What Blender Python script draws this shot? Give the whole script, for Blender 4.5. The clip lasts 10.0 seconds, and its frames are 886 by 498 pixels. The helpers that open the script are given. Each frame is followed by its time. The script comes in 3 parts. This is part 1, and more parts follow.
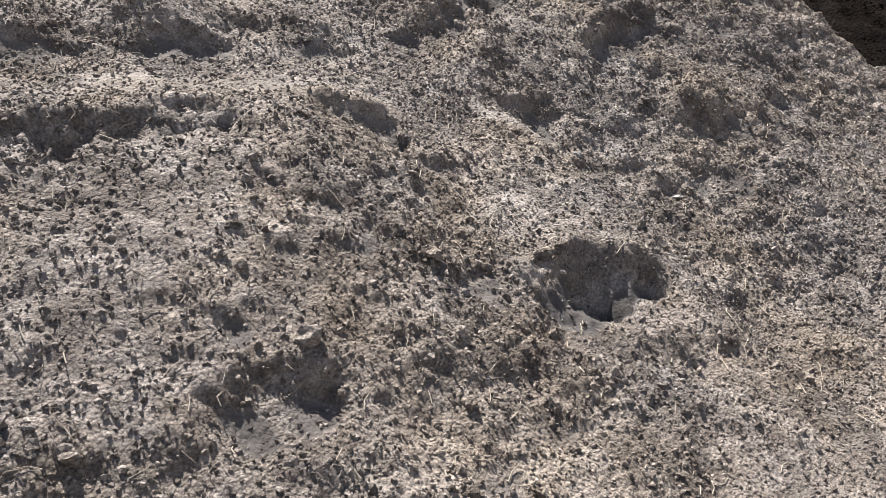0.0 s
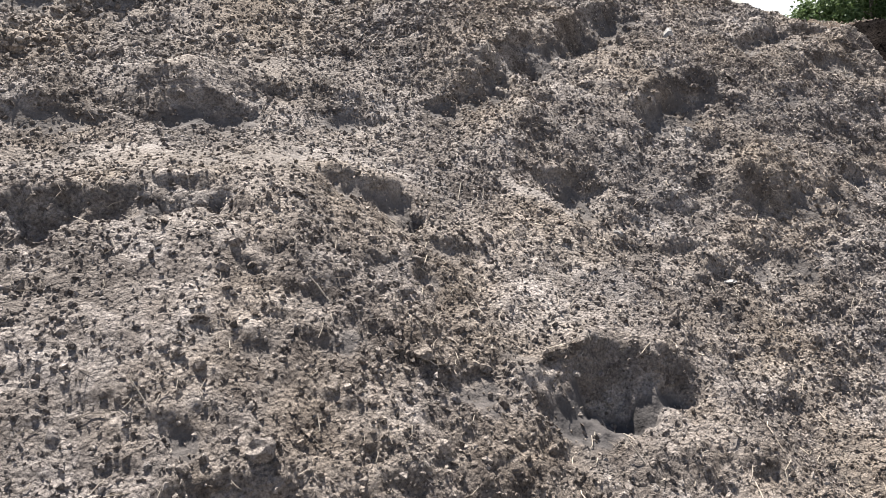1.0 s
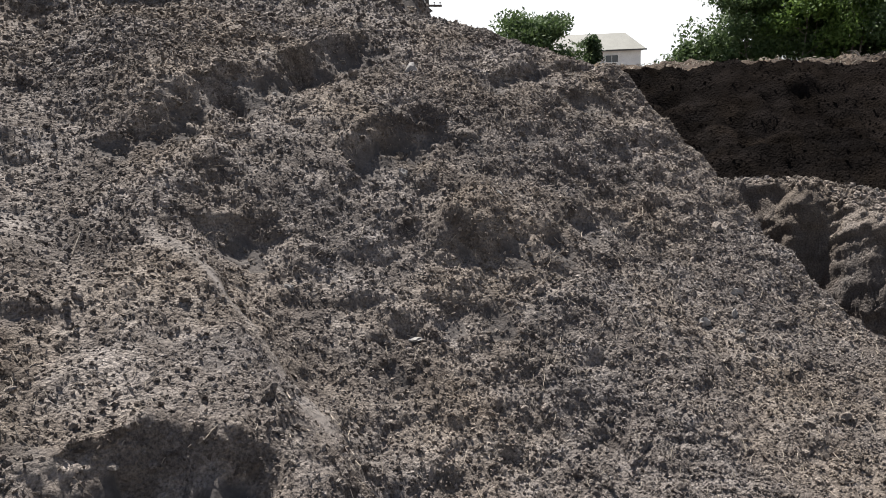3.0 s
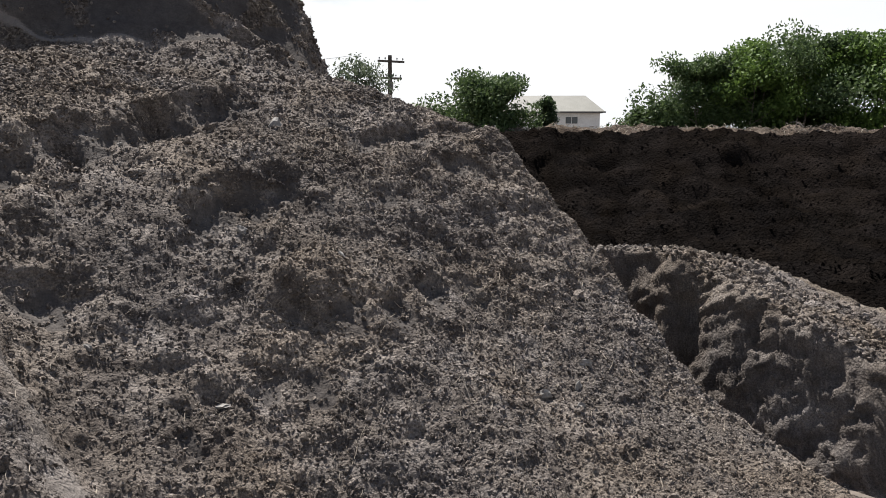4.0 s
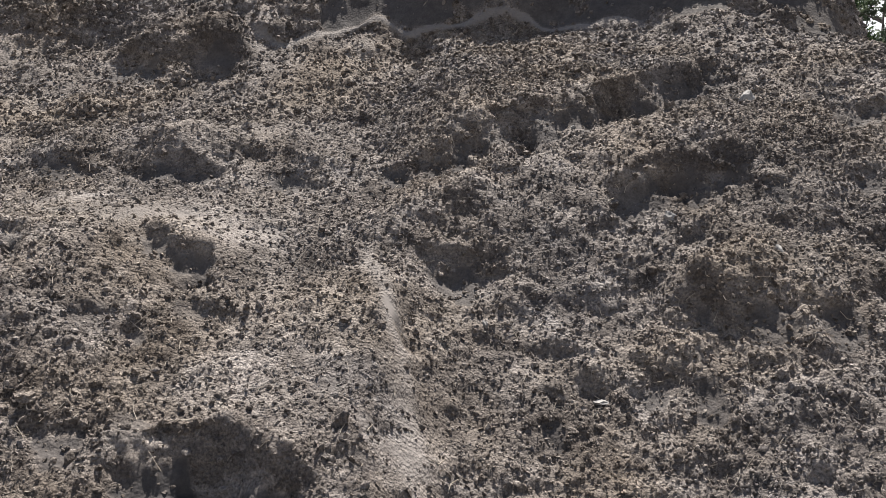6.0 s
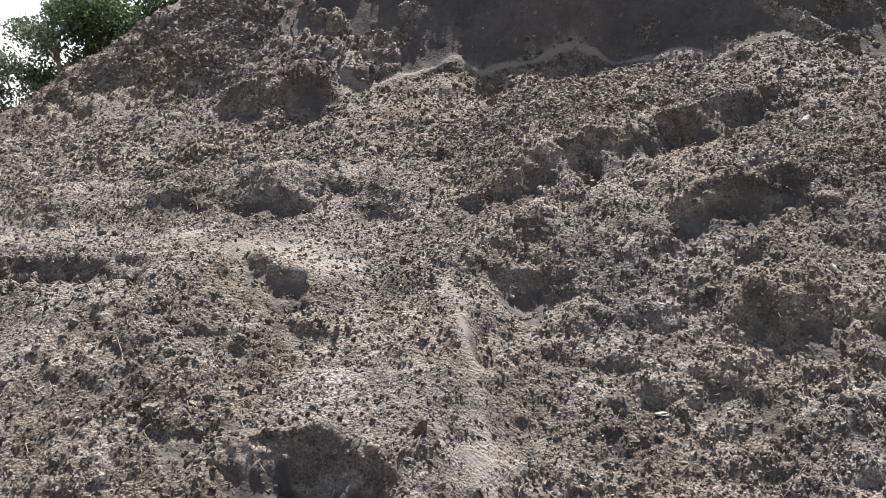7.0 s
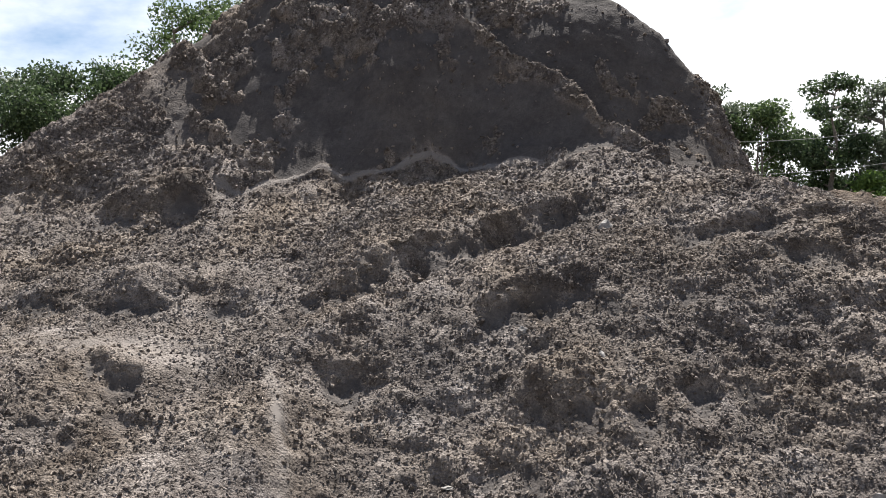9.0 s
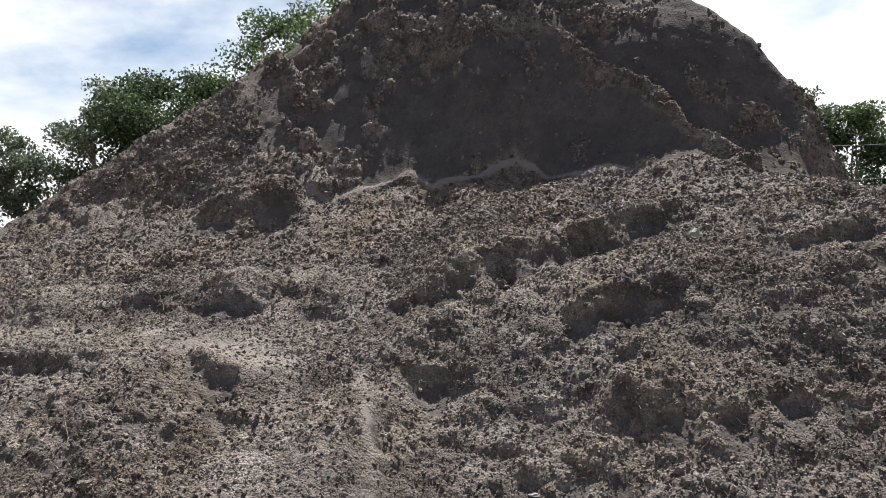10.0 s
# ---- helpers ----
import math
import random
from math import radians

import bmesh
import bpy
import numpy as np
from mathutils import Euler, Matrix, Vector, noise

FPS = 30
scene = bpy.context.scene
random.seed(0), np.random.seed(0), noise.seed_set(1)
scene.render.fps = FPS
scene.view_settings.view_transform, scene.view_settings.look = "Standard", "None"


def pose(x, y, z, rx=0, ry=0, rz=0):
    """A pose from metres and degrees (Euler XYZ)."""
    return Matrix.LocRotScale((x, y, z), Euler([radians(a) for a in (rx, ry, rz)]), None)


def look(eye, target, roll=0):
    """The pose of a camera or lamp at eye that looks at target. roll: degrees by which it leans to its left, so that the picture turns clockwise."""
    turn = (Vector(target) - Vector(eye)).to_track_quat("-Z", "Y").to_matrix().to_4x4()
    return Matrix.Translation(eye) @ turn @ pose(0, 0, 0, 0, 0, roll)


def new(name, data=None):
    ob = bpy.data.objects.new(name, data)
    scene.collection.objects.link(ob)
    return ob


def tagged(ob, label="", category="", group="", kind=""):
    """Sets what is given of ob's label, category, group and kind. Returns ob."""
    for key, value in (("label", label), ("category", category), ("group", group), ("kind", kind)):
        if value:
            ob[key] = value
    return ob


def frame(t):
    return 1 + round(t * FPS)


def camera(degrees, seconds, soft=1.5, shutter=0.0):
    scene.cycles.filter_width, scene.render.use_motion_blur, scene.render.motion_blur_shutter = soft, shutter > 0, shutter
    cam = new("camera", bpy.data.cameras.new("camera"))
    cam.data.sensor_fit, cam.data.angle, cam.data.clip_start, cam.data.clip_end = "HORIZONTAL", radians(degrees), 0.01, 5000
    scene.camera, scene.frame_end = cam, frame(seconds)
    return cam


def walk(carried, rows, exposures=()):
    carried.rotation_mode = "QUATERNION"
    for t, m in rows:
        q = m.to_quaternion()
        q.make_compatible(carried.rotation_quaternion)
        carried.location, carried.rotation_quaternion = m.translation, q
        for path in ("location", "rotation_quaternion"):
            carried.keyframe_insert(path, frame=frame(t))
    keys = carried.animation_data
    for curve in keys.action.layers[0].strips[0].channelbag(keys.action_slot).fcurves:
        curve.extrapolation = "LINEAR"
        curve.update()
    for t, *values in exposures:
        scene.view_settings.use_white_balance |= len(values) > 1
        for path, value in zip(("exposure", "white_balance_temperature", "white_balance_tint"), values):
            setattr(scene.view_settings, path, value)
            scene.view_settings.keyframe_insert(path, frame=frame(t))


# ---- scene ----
cam = camera(55.2, 10.0, soft=0.7)
PATH = [
    (0, (-3.0, 0.766, 1.803), (-1.835, 2.284, 1.223), -3.1),
    (0.5, (-2.796, 0.733, 1.773), (-1.717, 2.338, 1.262), -2.5),
    (1, (-2.471, 0.835, 1.872), (-1.458, 2.498, 1.415), -3.0),
    (1.5, (-2.27, 0.876, 1.909), (-1.281, 2.571, 1.519), -5.6),
    (2, (-1.898, 0.605, 1.959), (-0.928, 2.336, 1.714), -7.2),
    (2.5, (-1.542, 0.402, 1.857), (-0.573, 2.118, 1.515), -5.8),
    (3, (-1.025, 0.479, 1.817), (0.157, 2.044, 1.425), -2.0),
    (3.2, (-0.84, 0.435, 1.853), (0.464, 1.904, 1.474), -0.6),
    (4.3, (-0.113, 0.081, 1.808), (1.095, 1.658, 1.576), 1.9),
    (4.5, (0.043, 0.094, 1.757), (1.191, 1.713, 1.509), 3.3),
    (5, (0.437, 0.163, 1.739), (1.385, 1.899, 1.443), 3.7),
    (5.5, (0.631, 0.197, 1.782), (1.093, 2.12, 1.481), -1.0),
    (6, (0.857, 0.114, 1.796), (0.805, 2.093, 1.512), -2.4),
    (6.2, (0.88, 0.052, 1.783), (0.694, 2.026, 1.522), -2.2),
    (7.3, (1.064, -0.448, 1.883), (0.81, 1.524, 1.671), -4.4),
    (7.5, (1.149, -0.539, 1.894), (0.961, 1.442, 1.686), -4.4),
    (8, (1.437, -0.682, 1.936), (1.357, 1.313, 1.833), -4.2),
    (8.5, (1.738, -0.786, 1.878), (1.625, 1.21, 1.836), -3.6),
    (9, (1.907, -0.851, 1.884), (1.774, 1.145, 1.868), -4.8),
    (9.5, (1.962, -0.854, 1.892), (1.851, 1.143, 1.901), -5.5),
    (10, (1.854, -0.923, 1.914), (1.538, 1.052, 1.922), -4.3),
]
walk(cam, [(t, look(eye, target, roll)) for t, eye, target, roll in PATH],
     exposures=((0.0, 1.95), (0.5, 2.06), (1.0, 2.02), (2.0, 1.74), (2.5, 1.48), (4.3, 1.04), (5.0, 1.12), (6.0, 1.52), (7.5, 1.82), (8.0, 1.75), (8.5, 1.58), (9.5, 1.4), (10.0, 1.28)))

# ---------- sky, sun, exposure ----------
SUN = Vector((0.10, 0.46, 0.86)).normalized()      # towards the sun: behind the heap, to its left
world = bpy.data.worlds.new("world")
scene.world = world
world.use_nodes = True
nt = world.node_tree
back = nt.nodes["Background"]
sky = nt.nodes.new("ShaderNodeTexSky")
sky.sky_type, sky.sun_disc = "NISHITA", False
sky.sun_elevation, sky.sun_rotation = math.asin(SUN.z), math.atan2(SUN.x, SUN.y)
coord = nt.nodes.new("ShaderNodeTexCoord")
flat = nt.nodes.new("ShaderNodeMapping")
flat.inputs["Scale"].default_value = (1.0, 1.0, 2.4)
puff = nt.nodes.new("ShaderNodeTexNoise")
puff.inputs["Scale"].default_value, puff.inputs["Detail"].default_value, puff.inputs["Roughness"].default_value = 2.6, 7, 0.55
height = nt.nodes.new("ShaderNodeSeparateXYZ")
low = nt.nodes.new("ShaderNodeMapRange")            # fair-weather cloud closes up towards the horizon
low.inputs["From Min"].default_value, low.inputs["From Max"].default_value = 0.1, 0.45
low.inputs["To Min"].default_value, low.inputs["To Max"].default_value = 0.22, -0.27
total = nt.nodes.new("ShaderNodeMath")
cover = nt.nodes.new("ShaderNodeMapRange")
cover.inputs["From Min"].default_value, cover.inputs["From Max"].default_value = 0.37, 0.56
shade = nt.nodes.new("ShaderNodeTexNoise")
shade.inputs["Scale"].default_value, shade.inputs["Detail"].default_value = 4.5, 4
cloud = nt.nodes.new("ShaderNodeMix")
cloud.data_type = "RGBA"
cloud.inputs["A"].default_value, cloud.inputs["B"].default_value = (8.6, 8.8, 9.1, 1), (11.0, 11.1, 11.2, 1)
mix = nt.nodes.new("ShaderNodeMix")
mix.data_type = "RGBA"
for a, b in ((coord.outputs["Generated"], flat.inputs["Vector"]), (flat.outputs[0], puff.inputs["Vector"]), (flat.outputs[0], shade.inputs["Vector"]),
             (coord.outputs["Generated"], height.inputs[0]), (height.outputs["Z"], low.inputs["Value"]), (low.outputs[0], total.inputs[0]),
             (puff.outputs[0], total.inputs[1]), (total.outputs[0], cover.inputs["Value"]), (shade.outputs[0], cloud.inputs["Factor"]),
             (cover.outputs[0], mix.inputs["Factor"]), (sky.outputs[0], mix.inputs["A"]), (cloud.outputs["Result"], mix.inputs["B"]), (mix.outputs["Result"], back.inputs[0])):
    nt.links.new(a, b)
back.inputs[1].default_value = 0.05
sun = new("sun", bpy.data.lights.new("sun", "SUN"))
sun.data.energy, sun.data.angle, sun.data.color = 5.0, radians(0.6), (1.0, 0.965, 0.92)
sun.matrix_world = look((0, 0, 0), -SUN)

# ---------- materials ----------
def material(name, rough=0.9):
    mat = bpy.data.materials.new(name)
    mat.use_nodes = True
    bsdf = mat.node_tree.nodes["Principled BSDF"]
    bsdf.inputs["Roughness"].default_value = rough
    bsdf.inputs["Specular IOR Level"].default_value = 0.25
    return mat, mat.node_tree, bsdf


def noise_node(tree, scale, detail=4, rough=0.55):
    n = tree.nodes.new("ShaderNodeTexNoise")
    n.inputs["Scale"].default_value, n.inputs["Detail"].default_value, n.inputs["Roughness"].default_value = scale, detail, rough
    pos = tree.nodes.new("ShaderNodeNewGeometry")
    tree.links.new(pos.outputs["Position"], n.inputs["Vector"])
    return n.outputs[0]


def ramp(tree, value, stops):
    r = tree.nodes.new("ShaderNodeValToRGB")
    while len(r.color_ramp.elements) < len(stops):
        r.color_ramp.elements.new(0.5)
    for e, (at, col) in zip(r.color_ramp.elements, stops):
        e.position, e.color = at, (*col, 1)
    tree.links.new(value, r.inputs[0])
    return r.outputs[0]


def blend(tree, factor, a, b, kind="MIX"):
    m = tree.nodes.new("ShaderNodeMix")
    m.data_type, m.blend_type = "RGBA", kind
    for slot, v in (("Factor", factor), ("A", a), ("B", b)):
        if hasattr(v, "links"):
            tree.links.new(v, m.inputs[slot])
        else:
            m.inputs[slot].default_value = v if slot == "Factor" else (*v, 1)
    return m.outputs["Result"]


def attribute(tree, name):
    a = tree.nodes.new("ShaderNodeAttribute")
    a.attribute_name = name
    return a.outputs["Fac"]


def bumped(tree, bsdf, height, strength, distance):
    b = tree.nodes.new("ShaderNodeBump")
    b.inputs["Strength"].default_value, b.inputs["Distance"].default_value = strength, distance
    tree.links.new(height, b.inputs["Height"])
    tree.links.new(b.outputs[0], bsdf.inputs["Normal"])


def soil(name, dark, mid, light, damp_shade, dust_lit, gloss=0.1, grain=50.0):
    """Crumbly soil: clods of several tones (attribute tone), moist cut soil and painted shade (damp_shade), pale powder
    and sunlit edges (fine_lit).
    """
    mat, tree, bsdf = material(name, 0.95)
    bsdf.inputs["Specular IOR Level"].default_value = gloss
    col = ramp(tree, attribute(tree, "tone"), ((0.0, dark), (0.45, mid), (1.0, light)))
    col = blend(tree, ramp(tree, noise_node(tree, 1.1, 3), ((0.42, (0, 0, 0)), (0.66, (1, 1, 1)))), col, (1.06, 1.0, 0.90), "MULTIPLY")
    col = blend(tree, ramp(tree, noise_node(tree, 2.3, 5), ((0.5, (0, 0, 0)), (0.72, (0.5, 0.5, 0.5)))), col, (0.93, 0.99, 1.08), "MULTIPLY")
    col = blend(tree, 0.7, col, ramp(tree, noise_node(tree, 80, 5, 0.75), ((0.34, (0.2, 0.19, 0.19)), (0.66, (1.95, 1.92, 1.87)))), "MULTIPLY")
    # colour of moist cut soil, dark enough to hold painted shade as well
    wet_shade = ramp(tree, noise_node(tree, 26, 5, 0.65), ((0.3, tuple(0.75 * c for c in damp_shade)), (0.7, tuple(1.3 * c for c in damp_shade))))
    col = blend(tree, attribute(tree, "damp_shade"), col, wet_shade)
    col = blend(tree, attribute(tree, "fine_lit"), col, dust_lit)
    tree.links.new(col, bsdf.inputs["Base Color"])
    # crumbs too small for the mesh stand out as relief, less so under the damp-and-shade and dust masks
    cells = tree.nodes.new("ShaderNodeTexVoronoi")
    cells.inputs["Scale"].default_value = grain
    warp = tree.nodes.new("ShaderNodeVectorMath")
    warp.operation = "MULTIPLY_ADD"
    stir = tree.nodes.new("ShaderNodeTexNoise")
    stir.inputs["Scale"].default_value, stir.inputs["Detail"].default_value = grain, 3
    where = tree.nodes.new("ShaderNodeNewGeometry").outputs["Position"]
    tree.links.new(where, stir.inputs["Vector"])
    tree.links.new(stir.outputs["Color"], warp.inputs[0])
    warp.inputs[1].default_value = (1.3 / grain,) * 3
    tree.links.new(where, warp.inputs[2])
    tree.links.new(warp.outputs[0], cells.inputs["Vector"])
    relief = blend(tree, 0.5, ramp(tree, cells.outputs["Distance"], ((0.0, (1, 1, 1)), (0.75, (0, 0, 0)))), noise_node(tree, 2.4 * grain, 4, 0.7))
    bumped(tree, bsdf, relief, 1.0, 2.4 / grain)
    loose = tree.nodes.new("ShaderNodeMath")
    loose.operation, loose.use_clamp = "MULTIPLY_ADD", True
    tree.links.new(blend(tree, 0.5, blend(tree, attribute(tree, "damp_shade"), (0, 0, 0), (1, 1, 1)), blend(tree, attribute(tree, "fine_lit"), (0, 0, 0), (1, 1, 1)), "ADD"), loose.inputs[0])
    loose.inputs[1].default_value, loose.inputs[2].default_value = -0.8, 1.0
    tree.links.new(loose.outputs[0], [n for n in tree.nodes if n.bl_idname == "ShaderNodeBump"][0].inputs["Strength"])
    return mat


def speckled(name, a, b, scale, rough=0.9, bump=0.0, size=0.01):
    mat, tree, bsdf = material(name, rough)
    col = ramp(tree, noise_node(tree, scale, 5, 0.6), ((0.3, a), (0.7, b)))
    col = blend(tree, 0.35, col, ramp(tree, noise_node(tree, scale * 9, 3), ((0.3, (0.6, 0.6, 0.6)), (0.7, (1.4, 1.4, 1.4)))), "MULTIPLY")
    tree.links.new(col, bsdf.inputs["Base Color"])
    if bump:
        bumped(tree, bsdf, noise_node(tree, scale * 6, 4), bump, size)
    return mat


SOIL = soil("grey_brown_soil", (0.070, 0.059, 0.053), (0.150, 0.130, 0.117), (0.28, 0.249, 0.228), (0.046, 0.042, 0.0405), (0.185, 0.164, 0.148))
# dark compost, blackened further: the heap's shade is put into the colour
DARK = soil("shaded_dark_compost", (0.005, 0.0042, 0.0038), (0.0085, 0.0074, 0.007), (0.018, 0.0152, 0.0142), (0.005, 0.0043, 0.004), (0.018, 0.014, 0.012), 0.0, 15.0)
MULCH = soil("brown_mulch", (0.040, 0.031, 0.025), (0.082, 0.064, 0.052), (0.17, 0.14, 0.115), (0.045, 0.032, 0.025), (0.2, 0.15, 0.11), grain=11.0)
EARTH = speckled("yard_earth", (0.09, 0.075, 0.065), (0.16, 0.135, 0.115), 3.0, 0.95, 0.6, 0.02)
STRAW = speckled("dry_straw", (0.22, 0.185, 0.145), (0.38, 0.33, 0.27), 30)
STONE = speckled("pale_stone", (0.16, 0.15, 0.138), (0.26, 0.243, 0.225), 20, 0.8, 0.4, 0.004)
BARK = speckled("bark", (0.10, 0.08, 0.065), (0.24, 0.21, 0.18), 6, 0.9, 0.6, 0.02)
TIMBER = speckled("weathered_timber", (0.05, 0.042, 0.036), (0.11, 0.095, 0.08), 5, 0.85, 0.3, 0.01)
WALL = speckled("pale_wall", (0.62, 0.61, 0.59), (0.72, 0.71, 0.69), 2, 0.8)
ROOF = speckled("cream_metal_roof", (0.15, 0.145, 0.122), (0.185, 0.18, 0.155), 1.2, 0.45)
GUTTER = speckled("dark_gutter", (0.05, 0.05, 0.05), (0.09, 0.09, 0.085), 3, 0.5)
GREY = speckled("grey_porcelain", (0.10, 0.09, 0.085), (0.16, 0.15, 0.14), 9, 0.35)
WIRE = speckled("cable", (0.10, 0.10, 0.10), (0.16, 0.16, 0.16), 4, 0.5)
GLASS, _gt, _gb = material("window_glass", 0.08)
_gb.inputs["Base Color"].default_value = (0.035, 0.04, 0.045, 1)
_gb.inputs["Specular IOR Level"].default_value = 0.5


def foliage(name, a, b):
    mat, tree, bsdf = material(name, 0.6)
    rnd = tree.nodes.new("ShaderNodeNewGeometry").outputs["Random Per Island"]
    col = ramp(tree, rnd, ((0.0, a), (1.0, b)))
    tree.links.new(col, bsdf.inputs["Base Color"])
    glow = tree.nodes.new("ShaderNodeBsdfTranslucent")
    tree.links.new(col, glow.inputs["Color"])
    both = tree.nodes.new("ShaderNodeMixShader")
    both.inputs[0].default_value = 0.3
    out = tree.nodes["Material Output"]
    tree.links.new(bsdf.outputs[0], both.inputs[1])
    tree.links.new(glow.outputs[0], both.inputs[2])
    tree.links.new(both.outputs[0], out.inputs["Surface"])
    return mat


LEAF_DARK = foliage("dark_green_leaf", (0.024, 0.042, 0.019), (0.075, 0.110, 0.046))
LEAF_GREY = foliage("grey_green_leaf", (0.055, 0.075, 0.045), (0.14, 0.165, 0.105))
LEAF_LIME = foliage("lime_green_leaf", (0.055, 0.098, 0.022), (0.145, 0.22, 0.05))
LEAF_MID = foliage("mid_green_leaf", (0.036, 0.062, 0.022), (0.105, 0.150, 0.055))


# ---------- helpers ----------
def thing(name, label, category, group="", kind="", at=(0, 0, 0)):
    ob = new(name)
    ob.location = at
    return tagged(ob, label, category, group, kind)


def part(name, bm, mat, parent, label=""):
    me = bpy.data.meshes.new(name)
    bm.to_mesh(me)
    bm.free()
    me.materials.append(mat)
    ob = new(name, me)
    ob.parent = parent
    return tagged(ob, label)


def raw_mesh(name, verts, faces, mat, smooth=False, **attrs):
    """A mesh from numpy arrays: verts (n, 3), faces (m, k), point attributes by name."""
    verts, faces = np.asarray(verts, np.float32), np.asarray(faces, np.int32)
    me = bpy.data.meshes.new(name)
    me.vertices.add(len(verts))
    me.vertices.foreach_set("co", verts.ravel())
    k = faces.shape[1]
    me.loops.add(faces.size)
    me.loops.foreach_set("vertex_index", faces.ravel())
    me.polygons.add(len(faces))
    me.polygons.foreach_set("loop_start", np.arange(0, faces.size, k, dtype=np.int32))
    me.polygons.foreach_set("use_smooth", np.broadcast_to(smooth, len(faces)))
    me.update(calc_edges=True)
    for key, values in attrs.items():
        me.attributes.new(key, "FLOAT", "POINT").data.foreach_set("value", np.asarray(values, np.float32).ravel())
    me.materials.append(mat)
    return me


def box(bm, centre, size, turn=None):
    bmesh.ops.create_cube(bm, size=1, matrix=Matrix.LocRotScale(centre, turn, size))


def tube(bm, pts, radii, sides=6):
    """A tapered tube through the points."""
    rings = []
    for i, p in enumerate(pts):
        ahead = (Vector(pts[min(i + 1, len(pts) - 1)]) - Vector(pts[max(i - 1, 0)])).normalized()
        side = ahead.cross(Vector((0.31, 0.17, 0.94)) if abs(ahead.z) < 0.9 else Vector((1, 0, 0))).normalized()
        up = side.cross(ahead)
        rings.append([bm.verts.new(Vector(p) + radii[i] * (math.cos(a) * side + math.sin(a) * up)) for a in (2 * math.pi * k / sides for k in range(sides))])
    for a, b in zip(rings, rings[1:]):
        for k in range(sides):
            bm.faces.new((a[k], a[(k + 1) % sides], b[(k + 1) % sides], b[k]))
    bm.faces.new(rings[-1])
    bm.faces.new(rings[0][::-1])


# ---------- noise on arrays ----------
def hashed(i, j, seed):
    n = (i.astype(np.int64) * 374761393 + j.astype(np.int64) * 668265263 + seed * 974634947) & 0xFFFFFFFF
    n = ((n ^ (n >> 13)) * 1274126177) & 0xFFFFFFFF
    n = ((n ^ (n >> 16)) * 2246822519) & 0xFFFFFFFF
    return ((n ^ (n >> 15)) & 0xFFFFFF) / float(0xFFFFFF)


def value_noise(u, v, cell, seed):
    u, v = u / cell, v / cell
    i, j = np.floor(u), np.floor(v)
    a, b = u - i, v - j
    a, b = a * a * (3 - 2 * a), b * b * (3 - 2 * b)
    return ((hashed(i, j, seed) * (1 - a) + hashed(i + 1, j, seed) * a) * (1 - b)
            + (hashed(i, j + 1, seed) * (1 - a) + hashed(i + 1, j + 1, seed) * a) * b) * 2 - 1


def fractal(u, v, cell, seed, octaves=4):
    return sum(value_noise(u, v, cell / 2 ** k, seed + k) * 0.55 ** k for k in range(octaves))


def clod_domes(u, v, cell, seed):
    """Rounded clods of uneven size: their height 0 to 1, and a random tone for each clod."""
    u, v = u / cell, v / cell
    i, j = np.floor(u), np.floor(v)
    best, tone = np.zeros_like(u), np.zeros_like(u)
    for di in (-1, 0, 1):
        for dj in (-1, 0, 1):
            ci, cj = i + di, j + dj
            px, py = ci + hashed(ci, cj, seed), cj + hashed(ci, cj, seed + 1)
            size = 0.45 + 0.45 * hashed(ci, cj, seed + 2)
            ang = 3.14 * hashed(ci, cj, seed + 3)
            dx, dy = u - px, v - py
            c, s = np.cos(ang), np.sin(ang)
            dx, dy = (c * dx + s * dy) * 1.25, (c * dy - s * dx) * 0.85
            d = size * np.clip(1 - (dx * dx + dy * dy) / (size * size), 0, 1) ** 0.7 * (0.3 + 0.9 * hashed(ci, cj, seed + 4))
            new_best = d > best
            best = np.where(new_best, d, best)
            tone = np.where(new_best, hashed(ci, cj, seed + 5), tone)
    return best, tone


# ---------- the heap's form ----------
def sm(e0, e1, v):
    t = np.clip((v - e0) / (e1 - e0), 0, 1)
    return t * t * (3 - 2 * t)


def profile(y, ys, zs, r=0.12):
    return sum(np.interp(y + d * r, ys, zs) for d in (-1, -.5, 0, .5, 1)) / 5


def smin(a, b, k=0.25):
    t = np.clip(0.5 + (b - a) / (2 * k), 0, 1)
    return b * (1 - t) + a * t - k * t * (1 - t)


def bump(X, Y, x, y, rx, ry, h):
    return h * np.exp(-((X - x) / rx) ** 2 - ((Y - y) / ry) ** 2)


